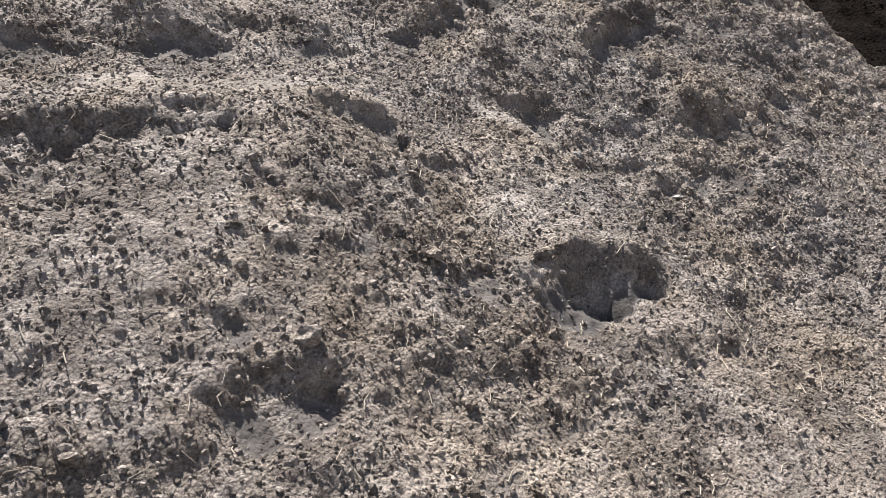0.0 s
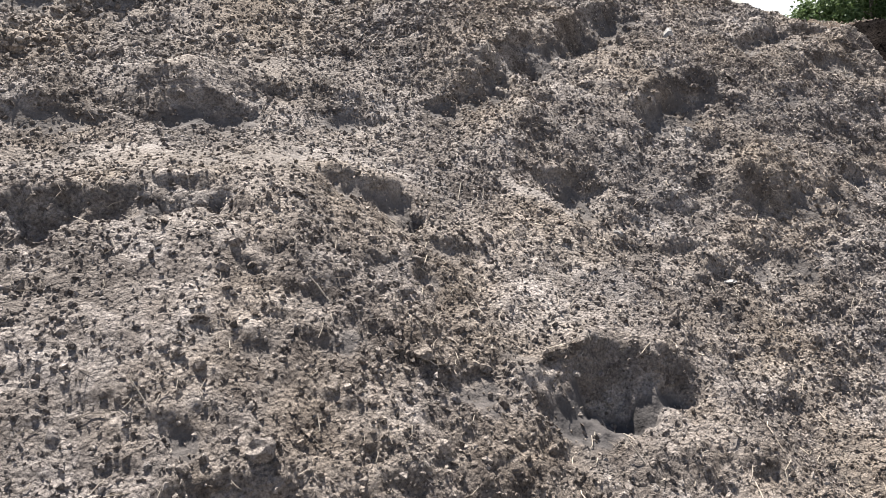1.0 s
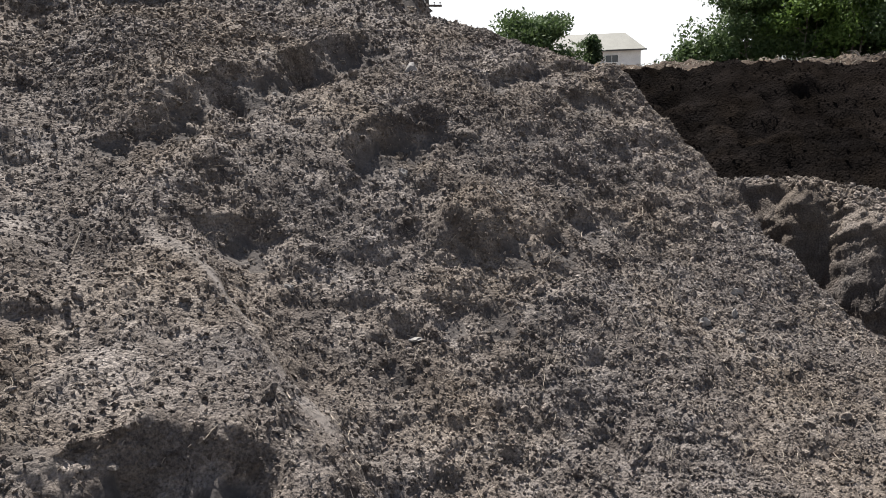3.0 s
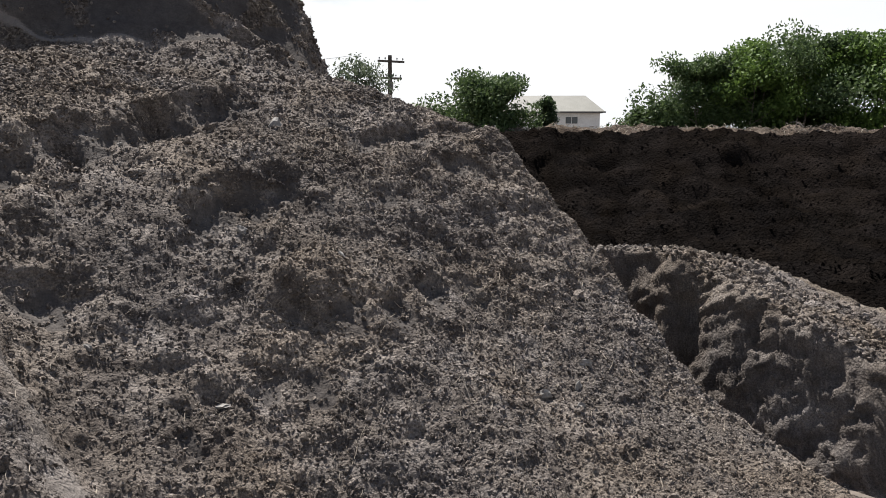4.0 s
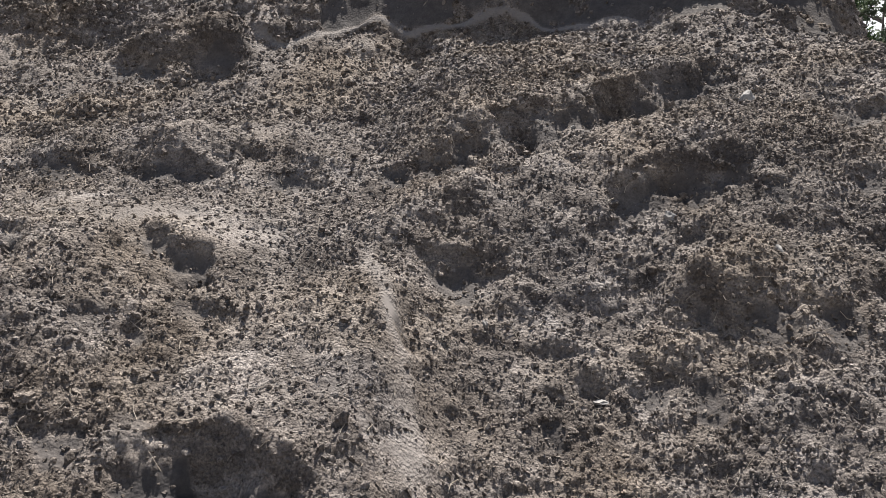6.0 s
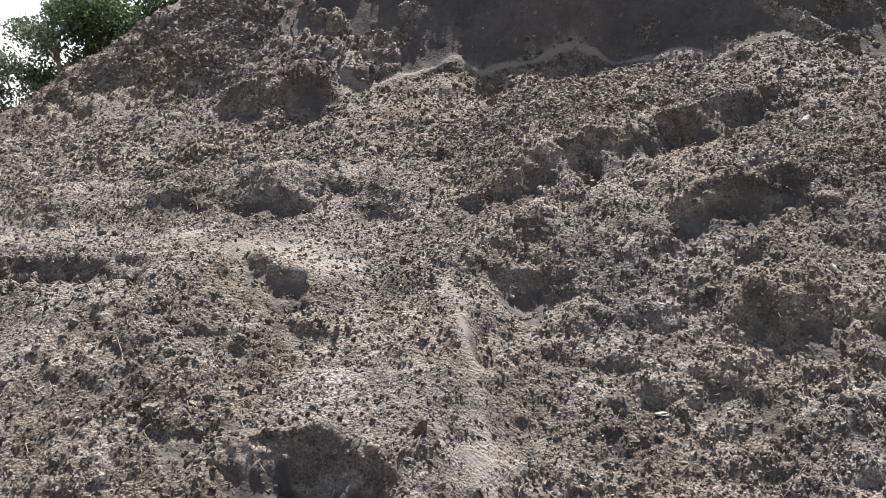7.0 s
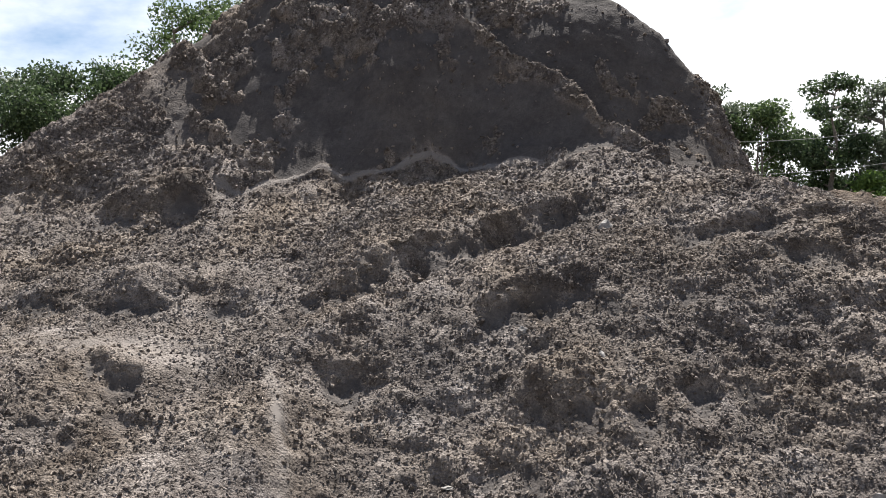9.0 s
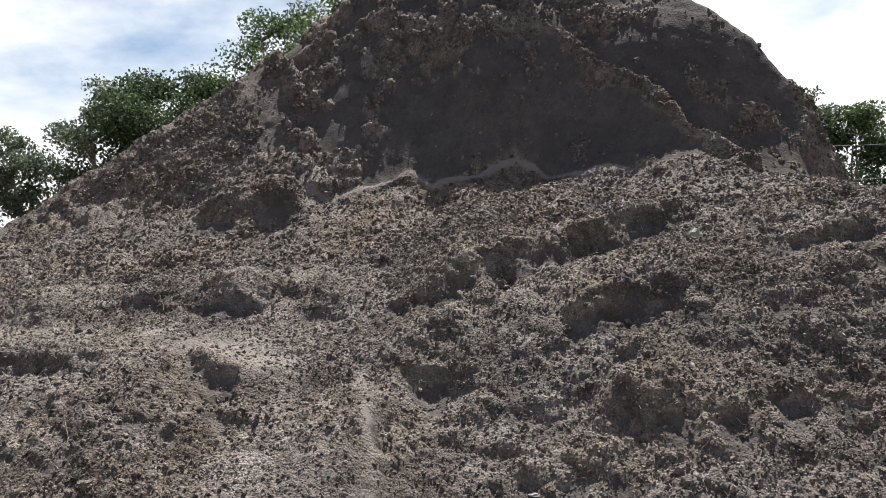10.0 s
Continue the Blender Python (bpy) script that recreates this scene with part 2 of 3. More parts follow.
def base(X, Y):
    left = profile(Y, [0.6, 1.6, 2.2, 2.75, 3.6, 4.3, 5.6, 6.0, 7.5, 7.8, 8.3, 8.8, 9.4, 10.0, 10.6, 12, 17],
                      [-.5, -.3, -.08, .22, .9, 1.37, 1.48, 1.76, 2.48, 2.8, 3.45, 4.1, 4.85, 5.6, 6.3, 6.2, 0])
    mid = profile(Y, [0.6, 1.6, 2.3, 2.8, 3.3, 3.8, 4.3, 4.7, 5.45, 5.6, 6.2, 7.4, 7.75, 8.3, 8.75, 9.2, 9.6, 10.0, 11, 17],
                     [-.5, -.36, -.1, .16, .56, .74, .97, 1.12, 1.44, 1.56, 1.86, 2.46, 2.8, 3.7, 4.45, 5.2, 5.85, 6.3, 6.2, 0])
    right = profile(Y, [0.6, 1.6, 2.3, 2.8, 3.3, 4.1, 5.0, 5.8, 6.3, 7.2, 7.65, 8.1, 8.55, 9.05, 9.5, 9.9, 11, 17],
                       [-.55, -.42, -.3, -.14, .07, .6, 1.36, 1.94, 2.18, 2.5, 3.0, 3.9, 4.55, 5.3, 5.9, 6.3, 6.2, 0])
    a, b = sm(-1.3, -.1, X), sm(.3, .95, X)
    z = left * (1 - a) + mid * a * (1 - b) + right * a * b
    z = z + .19 * sm(1.5, 2.7, X) * sm(6.0, 5.2, Y) - .12 * sm(.4, .9, X) * sm(6.5, 4.5, Y) + bump(X, Y, .42, 4.2, .1, .7, .05)
    z = z + bump(X, Y, 2.9, 8.1, .75, .5, .3) + bump(X, Y, 2.8, 7.25, .5, .35, .12) - bump(X, Y, 1.35, 7.6, .6, .35, .32)
    z = z + bump(X, Y, -1.35, 7.5, .45, .3, .24) + bump(X, Y, 2.4, 4.1, .5, .4, .04)
    z = z + bump(X, Y, -.6, 4.55, .4, .3, .11) + bump(X, Y, 2.3, 4.4, .6, .3, .06) + bump(X, Y, 1.8, 5.12, .35, .25, .08)
    z = z - bump(X, Y, .5, 7.2, .5, .3, .10) - bump(X, Y, 2.5, 7.2, .4, .3, .08) - bump(X, Y, -1.2, 6.9, .5, .3, .08)
    z = smin(z, 4.77 + .69 * (X + 1.35), .3)
    # the flank that falls away to the right, steep above the bench
    back = X - .11 + .6 * np.exp(-((Y - 7.2) / .45) ** 2) + .44 * np.maximum(0, Y - 8.4)
    top = np.interp(back, [1.4, 2.5, 3.1, 3.65, 4.18, 4.6, 5.0, 5.6, 7, 9], [5.6, 5.2, 4.62, 4.0, 3.12, 2.16, 1.95, .95, .6, -.3])
    z = smin(z, top, .12) - bump(X, Y, 4.3, 6.8, .3, .45, .1)
    z = z - .75 * np.maximum(0, X - 4.3) * sm(6.7, 7.6, Y) - bump(X, Y, 4.6, 6.45, .4, .4, .19) + bump(X, Y, 4.6, 5.4, .25, .22, .12)
    return z - 1.5 * np.maximum(0, X - 4.56 - .21 * sm(3.4, 4.4, Y) + .2 * sm(4.6, 5.6, Y)) * sm(7.5, 5.6, Y)


def scar(X, Y, Z, damp_shade, x0, y0, x1, y1, depth, length, wet_shade=0.8, deep=0.45):
    """A cut left by a bucket or a slip: a steep edge from (x0, y0) to (x1, y1) that runs out downhill, towards -y."""
    length *= 1.2
    lx, ly = x1 - x0, y1 - y0
    span = math.hypot(lx, ly)
    near = (X > min(x0, x1) - 0.3) & (X < max(x0, x1) + 0.3) & (Y < max(y0, y1) + 0.3) & (Y > min(y0, y1) - length - 0.3)
    x, y = X[near], Y[near]
    wild = min(1.0, 0.35 + span)
    x, y = (x + wild * (0.06 * fractal(x, y, 0.26, 31, 2) + 0.03 * fractal(x, y, 0.07, 35, 2)),
            y + wild * (0.026 * fractal(x, y, 0.22, 47, 2) + 0.024 * fractal(x, y, 0.06, 41, 2)))
    along = ((x - x0) * lx + (y - y0) * ly) / span
    down = ((x - x0) * ly - (y - y0) * lx) / span
    soft = min(0.10, 0.35 * span)
    ends = sm(-soft, soft, along) * sm(span + soft, span - soft, along)
    depth *= deep
    fall = sm(-0.04, 0.04 + 0.5 * depth, down) * np.clip(1 - down / length, 0, 1) ** 0.9 * ends
    lip = np.exp(-((down + 0.04) / 0.05) ** 2) * ends
    Z[near] += -depth * fall + 0.14 * depth * lip + 0.3 * depth * fractal(x, y, 0.16, 33, 3) * fall
    bare = sm(0.3, 0.65, fall * (1 + 0.5 * fractal(x, y, 0.14, 60, 3)))           # the bare damp soil, with the hollow's shade in its colour too, ragged where crumbs have run down over it
    damp_shade[near] = np.maximum(damp_shade[near], wet_shade * bare)


def even_steps(*runs):
    """Grid lines: (from, to, step), one run after the other."""
    return np.concatenate([np.arange(a, b, s) for a, b, s in runs])


def grid_faces(rows, cols):
    i = np.arange(rows * cols).reshape(rows, cols)
    return np.stack([i[:-1, :-1], i[:-1, 1:], i[1:, 1:], i[1:, :-1]], -1).reshape(-1, 4)


def crumbled(X, Y, Z, rough, seed, sizes, lean=0.25, wave=1.0, steep=0.2):
    """The surface with its lumps and clods pushed out along the normals; gives the points and each clod's tone."""
    P = np.stack([X, Y, Z], -1)
    n = np.cross(np.gradient(P, axis=1), np.gradient(P, axis=0))
    n /= np.linalg.norm(n, axis=-1, keepdims=True) + 1e-9
    u, v = X + lean * Z, 0.75 * (Y + 1.1 * Z)
    lift = wave * (0.026 * fractal(u, v, 0.6, seed, 3) + 0.022 * fractal(u, v, 0.22, seed + 5, 3)) * (0.35 + 0.65 * rough)
    tone = 0.5 + 0.22 * fractal(u, v, 0.3, seed + 9, 3)
    patch = 0.45 + 0.55 * sm(-0.5, 0.5, fractal(u, v, 0.45, seed + 12, 3))
    gentle = np.clip(1.9 * n[..., 2] - 0.35, steep, 1)
    for k, (cell, amp) in enumerate(sizes):
        wu, wv = u + 0.4 * cell * fractal(u, v, 1.3 * cell, seed + 90 + k, 2), v + 0.4 * cell * fractal(u, v, 1.3 * cell, seed + 190 + k, 2)
        d, t = clod_domes(wu, wv, cell, seed + 20 + 7 * k)
        lift = lift + amp * (d - 0.25) * gentle * np.clip(1.3 * rough - 0.1, 0, 1) * (patch if k < 2 else 0.4 + 0.6 * patch)
        tone = tone + (t - 0.5) * 0.4 * sm(0.1, 0.4, d)
    lift = lift + 0.15 * sizes[-1][0] * (fractal(u, v, 1.8 * sizes[-1][0], seed + 70, 3) - 0.3) * np.clip(rough, 0.12, 1) * gentle
    return P + n * lift[..., None], np.clip(tone, 0, 1), n


def even_along(xs, ys, form, rows):
    """Grid lines spread evenly up the slope of each column, so that steep walls get as many points as flats."""
    X, Y = np.meshgrid(xs, ys)
    Z = form(X, Y)[0]
    run = np.diff(ys)[:, None]
    share = np.hypot(run, np.clip(np.diff(Z, axis=0), -4 * run, 4 * run)) / run
    wide = np.pad(share, ((0, 0), (4, 4)), mode="edge")
    share = sum(wide[:, k:k + len(xs)] for k in range(9)) / 9
    total = np.vstack([np.zeros(len(xs)), np.cumsum(share, axis=0)])
    total /= total[-1]
    want = np.linspace(0, 1, rows)
    return X[:1].repeat(rows, 0), np.stack([np.interp(want, total[:, k], ys) for k in range(len(xs))], 1)


def terrain(name, xs, ys, form, mat, seed, sizes, parent, lean=0.25, steep=0.2, rows=0):
    """One soil surface as a mesh under its thing; gives its arrays too. form(X, Y) gives height, damp, fine, rough."""
    X, Y = even_along(xs, ys, form, rows) if rows else np.meshgrid(xs, ys)
    Z, damp_shade, fine_lit, rough = form(X, Y)
    P, tone, n = crumbled(X, Y, Z, rough, seed, sizes, lean, 1.0, steep)
    me = raw_mesh(name, P.reshape(-1, 3), grid_faces(*X.shape), mat, True, tone=tone, damp_shade=damp_shade, fine_lit=fine_lit)
    ob = new(name, me)
    ob.parent = parent
    return ob, P, n, rough, damp_shade


def heap_form(X, Y):
    Z, damp_shade = base(X, Y), np.zeros_like(X)
    # knobs of soil that stand proud
    for x, y, rx, ry, h in ((2.04, 4.47, 0.09, 0.07, 0.10), (-1.78, 7.42, 0.28, 0.16, 0.16), (-1.12, 7.42, 0.24, 0.16, 0.15), (-1.0, 5.98, 0.42, 0.15, 0.12),
                            (-0.2, 5.75, 0.2, 0.12, 0.06), (-1.9, 6.05, 0.25, 0.15, 0.07), (2.35, 4.52, 0.3, 0.14, 0.06), (0.1, 7.42, 0.16, 0.12, 0.1),
                            (3.0, 7.0, 0.25, 0.3, 0.08), (1.75, 8.45, 0.2, 0.2, 0.12), (4.2, 5.55, 0.3, 0.15, 0.05), (-2.6, 7.2, 0.25, 0.25, 0.1),
                            (-2.75, 6.6, 0.2, 0.14, 0.1), (-2.0, 6.6, 0.22, 0.15, 0.08), (-2.9, 5.9, 0.3, 0.2, 0.1), (-0.45, 7.0, 0.3, 0.2, 0.04)):
        Z += bump(X, Y, x, y, rx, ry, h)
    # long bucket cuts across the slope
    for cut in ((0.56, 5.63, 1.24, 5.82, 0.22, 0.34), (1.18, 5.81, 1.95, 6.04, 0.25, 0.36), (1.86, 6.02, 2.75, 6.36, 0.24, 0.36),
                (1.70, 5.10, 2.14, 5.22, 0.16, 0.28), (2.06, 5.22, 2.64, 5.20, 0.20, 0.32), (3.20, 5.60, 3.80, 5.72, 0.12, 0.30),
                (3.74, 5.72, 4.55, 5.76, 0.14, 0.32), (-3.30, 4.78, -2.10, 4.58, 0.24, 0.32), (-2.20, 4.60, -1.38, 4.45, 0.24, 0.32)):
        scar(X, Y, Z, damp_shade, *cut, wet_shade=0.8, deep=0.8)
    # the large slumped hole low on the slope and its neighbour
    scar(X, Y, Z, damp_shade, -0.60, 3.36, -0.10, 3.42, 0.36, 0.36, wet_shade=0.95, deep=0.6)
    scar(X, Y, Z, damp_shade, -0.20, 3.42, 0.20, 3.27, 0.32, 0.32, wet_shade=0.95, deep=0.6)
    scar(X, Y, Z, damp_shade, -0.90, 3.37, -0.74, 3.37, 0.13, 0.18)
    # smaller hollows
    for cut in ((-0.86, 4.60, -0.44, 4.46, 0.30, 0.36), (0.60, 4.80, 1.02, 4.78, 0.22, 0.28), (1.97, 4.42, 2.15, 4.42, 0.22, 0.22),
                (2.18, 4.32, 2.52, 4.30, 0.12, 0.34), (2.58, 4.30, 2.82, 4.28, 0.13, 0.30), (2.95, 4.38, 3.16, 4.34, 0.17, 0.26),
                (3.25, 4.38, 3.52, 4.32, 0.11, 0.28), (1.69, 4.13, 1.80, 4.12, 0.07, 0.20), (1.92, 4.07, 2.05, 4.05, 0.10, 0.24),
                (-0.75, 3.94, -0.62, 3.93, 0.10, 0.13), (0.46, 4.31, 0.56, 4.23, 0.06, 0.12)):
        scar(X, Y, Z, damp_shade, *cut)
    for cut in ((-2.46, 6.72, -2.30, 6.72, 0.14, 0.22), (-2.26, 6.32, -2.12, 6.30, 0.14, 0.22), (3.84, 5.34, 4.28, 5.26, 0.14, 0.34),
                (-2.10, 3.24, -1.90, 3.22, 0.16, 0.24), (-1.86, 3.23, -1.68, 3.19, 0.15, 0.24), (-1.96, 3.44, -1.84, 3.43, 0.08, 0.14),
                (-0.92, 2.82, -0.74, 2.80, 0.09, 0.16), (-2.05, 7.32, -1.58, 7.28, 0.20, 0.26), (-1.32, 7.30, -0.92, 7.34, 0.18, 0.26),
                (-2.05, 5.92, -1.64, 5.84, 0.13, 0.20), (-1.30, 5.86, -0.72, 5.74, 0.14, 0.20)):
        scar(X, Y, Z, damp_shade, *cut)
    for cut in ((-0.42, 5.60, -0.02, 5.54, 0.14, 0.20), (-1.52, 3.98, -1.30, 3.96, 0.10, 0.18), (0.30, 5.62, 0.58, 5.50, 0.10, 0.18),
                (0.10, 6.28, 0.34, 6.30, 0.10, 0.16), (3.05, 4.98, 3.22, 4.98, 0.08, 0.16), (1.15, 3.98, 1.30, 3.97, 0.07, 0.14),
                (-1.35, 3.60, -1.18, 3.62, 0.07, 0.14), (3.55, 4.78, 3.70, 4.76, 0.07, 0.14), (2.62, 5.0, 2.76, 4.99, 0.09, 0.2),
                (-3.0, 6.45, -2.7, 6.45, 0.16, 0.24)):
        scar(X, Y, Z, damp_shade, *cut)
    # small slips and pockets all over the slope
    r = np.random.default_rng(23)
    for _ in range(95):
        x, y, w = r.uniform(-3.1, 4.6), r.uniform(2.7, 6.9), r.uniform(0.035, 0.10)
        scar(X, Y, Z, damp_shade, x - w, y + r.normal(0, 0.03), x + w, y + r.normal(0, 0.03), 0.35 * w + r.uniform(0.02, 0.05), w + 0.08, wet_shade=0.5)
    # the scraped upper face: smooth and damp, its shade also put into the colour, with crumbs caught on it in streaks;
    # a pale apron of fine dust along its foot
    foot = np.interp(X, [-1.0, -0.83, -0.52, -0.18, 0.15, 0.45, 0.76, 1.03, 1.29, 1.48, 1.65, 2.1, 2.6, 3.2, 3.8], [7.62, 7.5, 7.51, 7.56, 7.72, 7.6, 7.52, 7.6, 7.71, 7.58, 7.4, 7.28, 7.2, 7.1, 6.7])
    foot = foot + 0.04 * fractal(X, 0 * X, 0.3, 3, 2)
    above = Y - foot
    face = sm(0.0, 0.08, above) * sm(-2.3, -1.0, X + 0.4 * (Y - 8))
    streak = fractal(X + 0.15 * Z, 0.55 * (Y + Z), 0.26, 11, 6) + 0.5 * fractal(X, Y + Z, 0.7, 17, 2)
    clean = sm(-0.7, 0.3, X) * sm(0.85, 0.6, above - 0.2 * fractal(X, Z, 0.4, 71, 3)) + 0.85 * sm(2.2, 2.6, X) * sm(4.25, 3.95, X) * sm(0.12, 0.3, above)
    caught = sm(0.02 + 0.75 * np.clip(clean, 0, 1), 0.14 + 0.75 * np.clip(clean, 0, 1), streak + 0.2)
    caught = np.maximum(caught, sm(3.95, 4.2, X))
    past = X - np.interp(Y, [6.15, 6.7, 7.2, 7.4, 7.7, 7.95, 8.4, 9.2], [3.88, 3.66, 3.32, 3.0, 2.67, 2.15, 1.52, 0.9]) + 0.05 * fractal(X, Y + Z, 0.25, 19, 3)
    ridge = np.exp(-(past / 0.11) ** 2)
    caught = np.maximum(caught, sm(0.3, 0.8, ridge + 0.3 * streak))
    smooth_face = face * (1 - np.clip(caught, 0, 1))
    Z += 0.13 * np.clip(streak, -0.2, 0.7) * face * (1 - np.clip(clean, 0, 1)) * sm(4.6, 4.0, X)
    Z += (0.12 * ridge - 0.14 * sm(0.0, 0.16, past)) * face * sm(4.6, 3.9, X)
    damp_shade = np.maximum(damp_shade, 0.85 * smooth_face)
    crack = np.exp(-((X - 1.28 - 0.16 * (Z - 2.8) - 0.03 * fractal(Z, Z, 0.2, 8, 3)) / 0.018) ** 2) * sm(0.06, 0.15, above) * sm(4.0, 3.8, Z)
    Z -= 0.05 * crack
    apron = above - 0.03 * fractal(X, Y, 0.2, 29, 2)
    fine_lit = sm(-0.035, -0.015, apron) * sm(0.04, 0.02, apron) * sm(-1.0, -0.8, X) * sm(2.6, 2.0, X)
    Z += 0.015 * fine_lit
    # sandy, trodden-smooth patches: the shelf, the edge that runs down from it (its sunlight painted in too), and
    # pockets higher up
    shelf = 0.72 * np.exp(-((Y - 4.95 + 0.25 * (X + 1)) / 0.36) ** 4) * sm(0.1, -0.5, X)
    line = X - np.interp(Y, [3.3, 3.8, 4.25, 4.8], [0.62, 0.57, 0.47, 0.30]) + 0.03 * fractal(X, Y, 0.15, 37, 2)
    shelf = np.maximum(shelf, 1.0 * np.exp(-(line / 0.055) ** 2) * sm(3.2, 3.5, Y) * sm(4.95, 4.7, Y))
    Z -= 0.05 * sm(0.03, 0.1, line) * np.exp(-np.maximum(line, 0) / 0.35) * sm(3.5, 3.8, Y) * sm(4.95, 4.7, Y)
    for x, y, rx, ry, h in ((0.1, 7.40, 0.12, 0.08, 1.0), (-0.8, 6.15, 0.55, 0.2, 0.75), (-2.55, 6.95, 0.3, 0.2, 0.7), (-2.6, 6.2, 0.3, 0.22, 0.7), (-3.0, 7.5, 0.4, 0.3, 0.6), (-0.8, 7.38, 0.08, 0.06, 0.9)):
        shelf = np.maximum(shelf, bump(X, Y, x, y, rx, ry, h))
    shelf = shelf * (0.8 + 0.35 * fractal(X, Y, 0.25, 77, 3))
    rough = np.clip(1 - 0.85 * smooth_face - 0.6 * damp_shade * (1 - face) - 0.9 * fine_lit - 0.7 * shelf, 0.08, 1)
    rough = rough * np.clip(0.92 + 0.25 * fractal(X, Y, 0.9, 43, 3), 0.6, 1.15) * (1 - 0.2 * sm(0.65, 0.35, X) * sm(4.9, 4.5, Y)) * (1 - 0.22 * sm(0.5, 0.0, X) * sm(4.9, 5.3, Y) * sm(7.5, 7.2, Y))
    damp_shade = np.maximum(damp_shade, 0.28 * sm(0.45, 0.8, X + 0.1 * fractal(X, Y, 0.5, 53, 3)) * sm(5.9, 5.0, Y))      # shade painted into the slope's right half, which turns from the sun
    return Z, np.clip(damp_shade - fine_lit, 0, 1), np.clip(fine_lit + shelf * 0.8, 0, 1), rough


heap = thing("soil_heap", "tall heap of crumbly grey-brown soil with bucket cuts and scraped face", "soil heap")
surface, HP, HN, HROUGH, HDAMP_SHADE = terrain(
    "surface", even_steps((-9, -5.5, 0.12), (-5.5, -4.3, 0.03), (-4.3, -3.2, 0.016), (-3.2, 4.9, 0.0128), (4.9, 6, 0.04), (6, 9.5, 0.12)),
    even_steps((0.6, 1.8, 0.06), (1.8, 2.4, 0.018), (2.4, 6.4, 0.0094), (6.4, 7.4, 0.012), (7.4, 9.0, 0.02), (9.0, 10.4, 0.028), (10.4, 17, 0.15)),
    heap_form, SOIL, 5, ((0.32, 0.034), (0.15, 0.030), (0.07, 0.013), (0.034, 0.009)), heap, steep=0.35, rows=780)


# ---------- clods, straw and stones on the heap ----------
rng = np.random.default_rng(7)


def unit_lump(level, seed):
    """A small uneven lump: points and faces."""
    bm = bmesh.new()
    bmesh.ops.create_icosphere(bm, subdivisions=level, radius=1)
    v = np.array([p.co[:] for p in bm.verts])
    f = np.array([[p.index for p in q.verts] for q in bm.faces])
    bm.free()
    r = np.random.default_rng(seed)
    v *= 1 + 0.28 * r.standard_normal((len(v), 1)).clip(-1.4, 1.4) * (0.8 if level > 1 else 0.7)
    return v * r.uniform(0.45, 1.35, 3), f


def chip(seed):
    """A sharp little crumb of eight faces."""
    r = np.random.default_rng(seed)
    v = np.array([(1, 0, 0), (0, 1, 0), (-1, 0, 0), (0, -1, 0), (0, 0, 1), (0, 0, -1)], float)
    f = np.array([(0, 1, 4), (1, 2, 4), (2, 3, 4), (3, 0, 4), (1, 0, 5), (2, 1, 5), (3, 2, 5), (0, 3, 5)])
    return v * r.uniform(0.65, 1.2, (6, 1)) * r.uniform(0.5, 1.6, 3) + r.normal(0, 0.18, (6, 3)), f


def random_turns(n):
    q = rng.standard_normal((n, 4))
    q /= np.linalg.norm(q, axis=1, keepdims=True)
    w, x, y, z = q.T
    return np.stack([1 - 2 * (y * y + z * z), 2 * (x * y - z * w), 2 * (x * z + y * w), 2 * (x * y + z * w), 1 - 2 * (x * x + z * z), 2 * (y * z - x * w),
                     2 * (x * z - y * w), 2 * (y * z + x * w), 1 - 2 * (x * x + y * y)], -1).reshape(-1, 3, 3)


def pick(P, N, weight, count, x0, x1, y0, y1):
    """Random places on a surface, by weight."""
    ok = (P[..., 0] > x0) & (P[..., 0] < x1) & (P[..., 1] > y0) & (P[..., 1] < y1)
    w = np.where(ok, weight, 0).ravel()
    chosen = rng.choice(w.size, count, p=w / w.sum())
    return P.reshape(-1, 3)[chosen], N.reshape(-1, 3)[chosen]


def scattered_lumps(name, P, N, radii, mat, parent, label, sink=0.38, fine_grain=False):
    """Many small lumps joined into one mesh."""
    n, verts, faces = len(P), [], []
    kinds, turns = rng.integers(0, 8, n), random_turns(n)
    start, tones = 0, []
    for k in range(8):
        v, f = chip(100 + k) if fine_grain else unit_lump(1, 100 + k)
        mine = np.nonzero(kinds == k)[0]
        pts = np.einsum("nij,vj->nvi", turns[mine], v) * radii[mine, None, None] + (P[mine] + N[mine] * radii[mine, None] * (0.6 - sink))[:, None]
        verts.append(pts.reshape(-1, 3))
        faces.append((f[None] + (start + len(v) * np.arange(len(mine)))[:, None, None]).reshape(-1, 3))
        tones.append(np.repeat(rng.random(len(mine)), len(v)))
        start += len(v) * len(mine)
    zero = np.zeros(start)
    me = raw_mesh(name, np.concatenate(verts), np.concatenate(faces), mat, False, tone=0.12 + 0.85 * np.concatenate(tones), damp_shade=zero, fine_lit=zero)
    ob = new(name, me)
    ob.parent = parent
    return tagged(ob, label, kind="stuff")


weight = (HROUGH.clip(0.1) - 0.09) ** 1.3 * HN[..., 2].clip(0.15) * np.where((HN[..., 2] < 0.65) & (HP[..., 1] > 7.4), 3, 1)
for count, y0, y1, size, spread, tiny in ((16000, 1.9, 6.4, 0.0105, 0.35, False), (80000, 1.9, 6.4, 0.0070, 0.3, True),
                                         (8000, 6.2, 9.6, 0.015, 0.4, False), (30000, 6.2, 9.6, 0.0105, 0.35, True)):
    places, normals = pick(HP, HN, weight, count, -4.3, 5.2, y0, y1)
    scattered_lumps("crumb_litter", places, normals, np.exp(rng.normal(math.log(size), spread, count)).clip(0.003, 0.032), SOIL, heap, "loose dry crumbs of soil", 0.6, tiny)

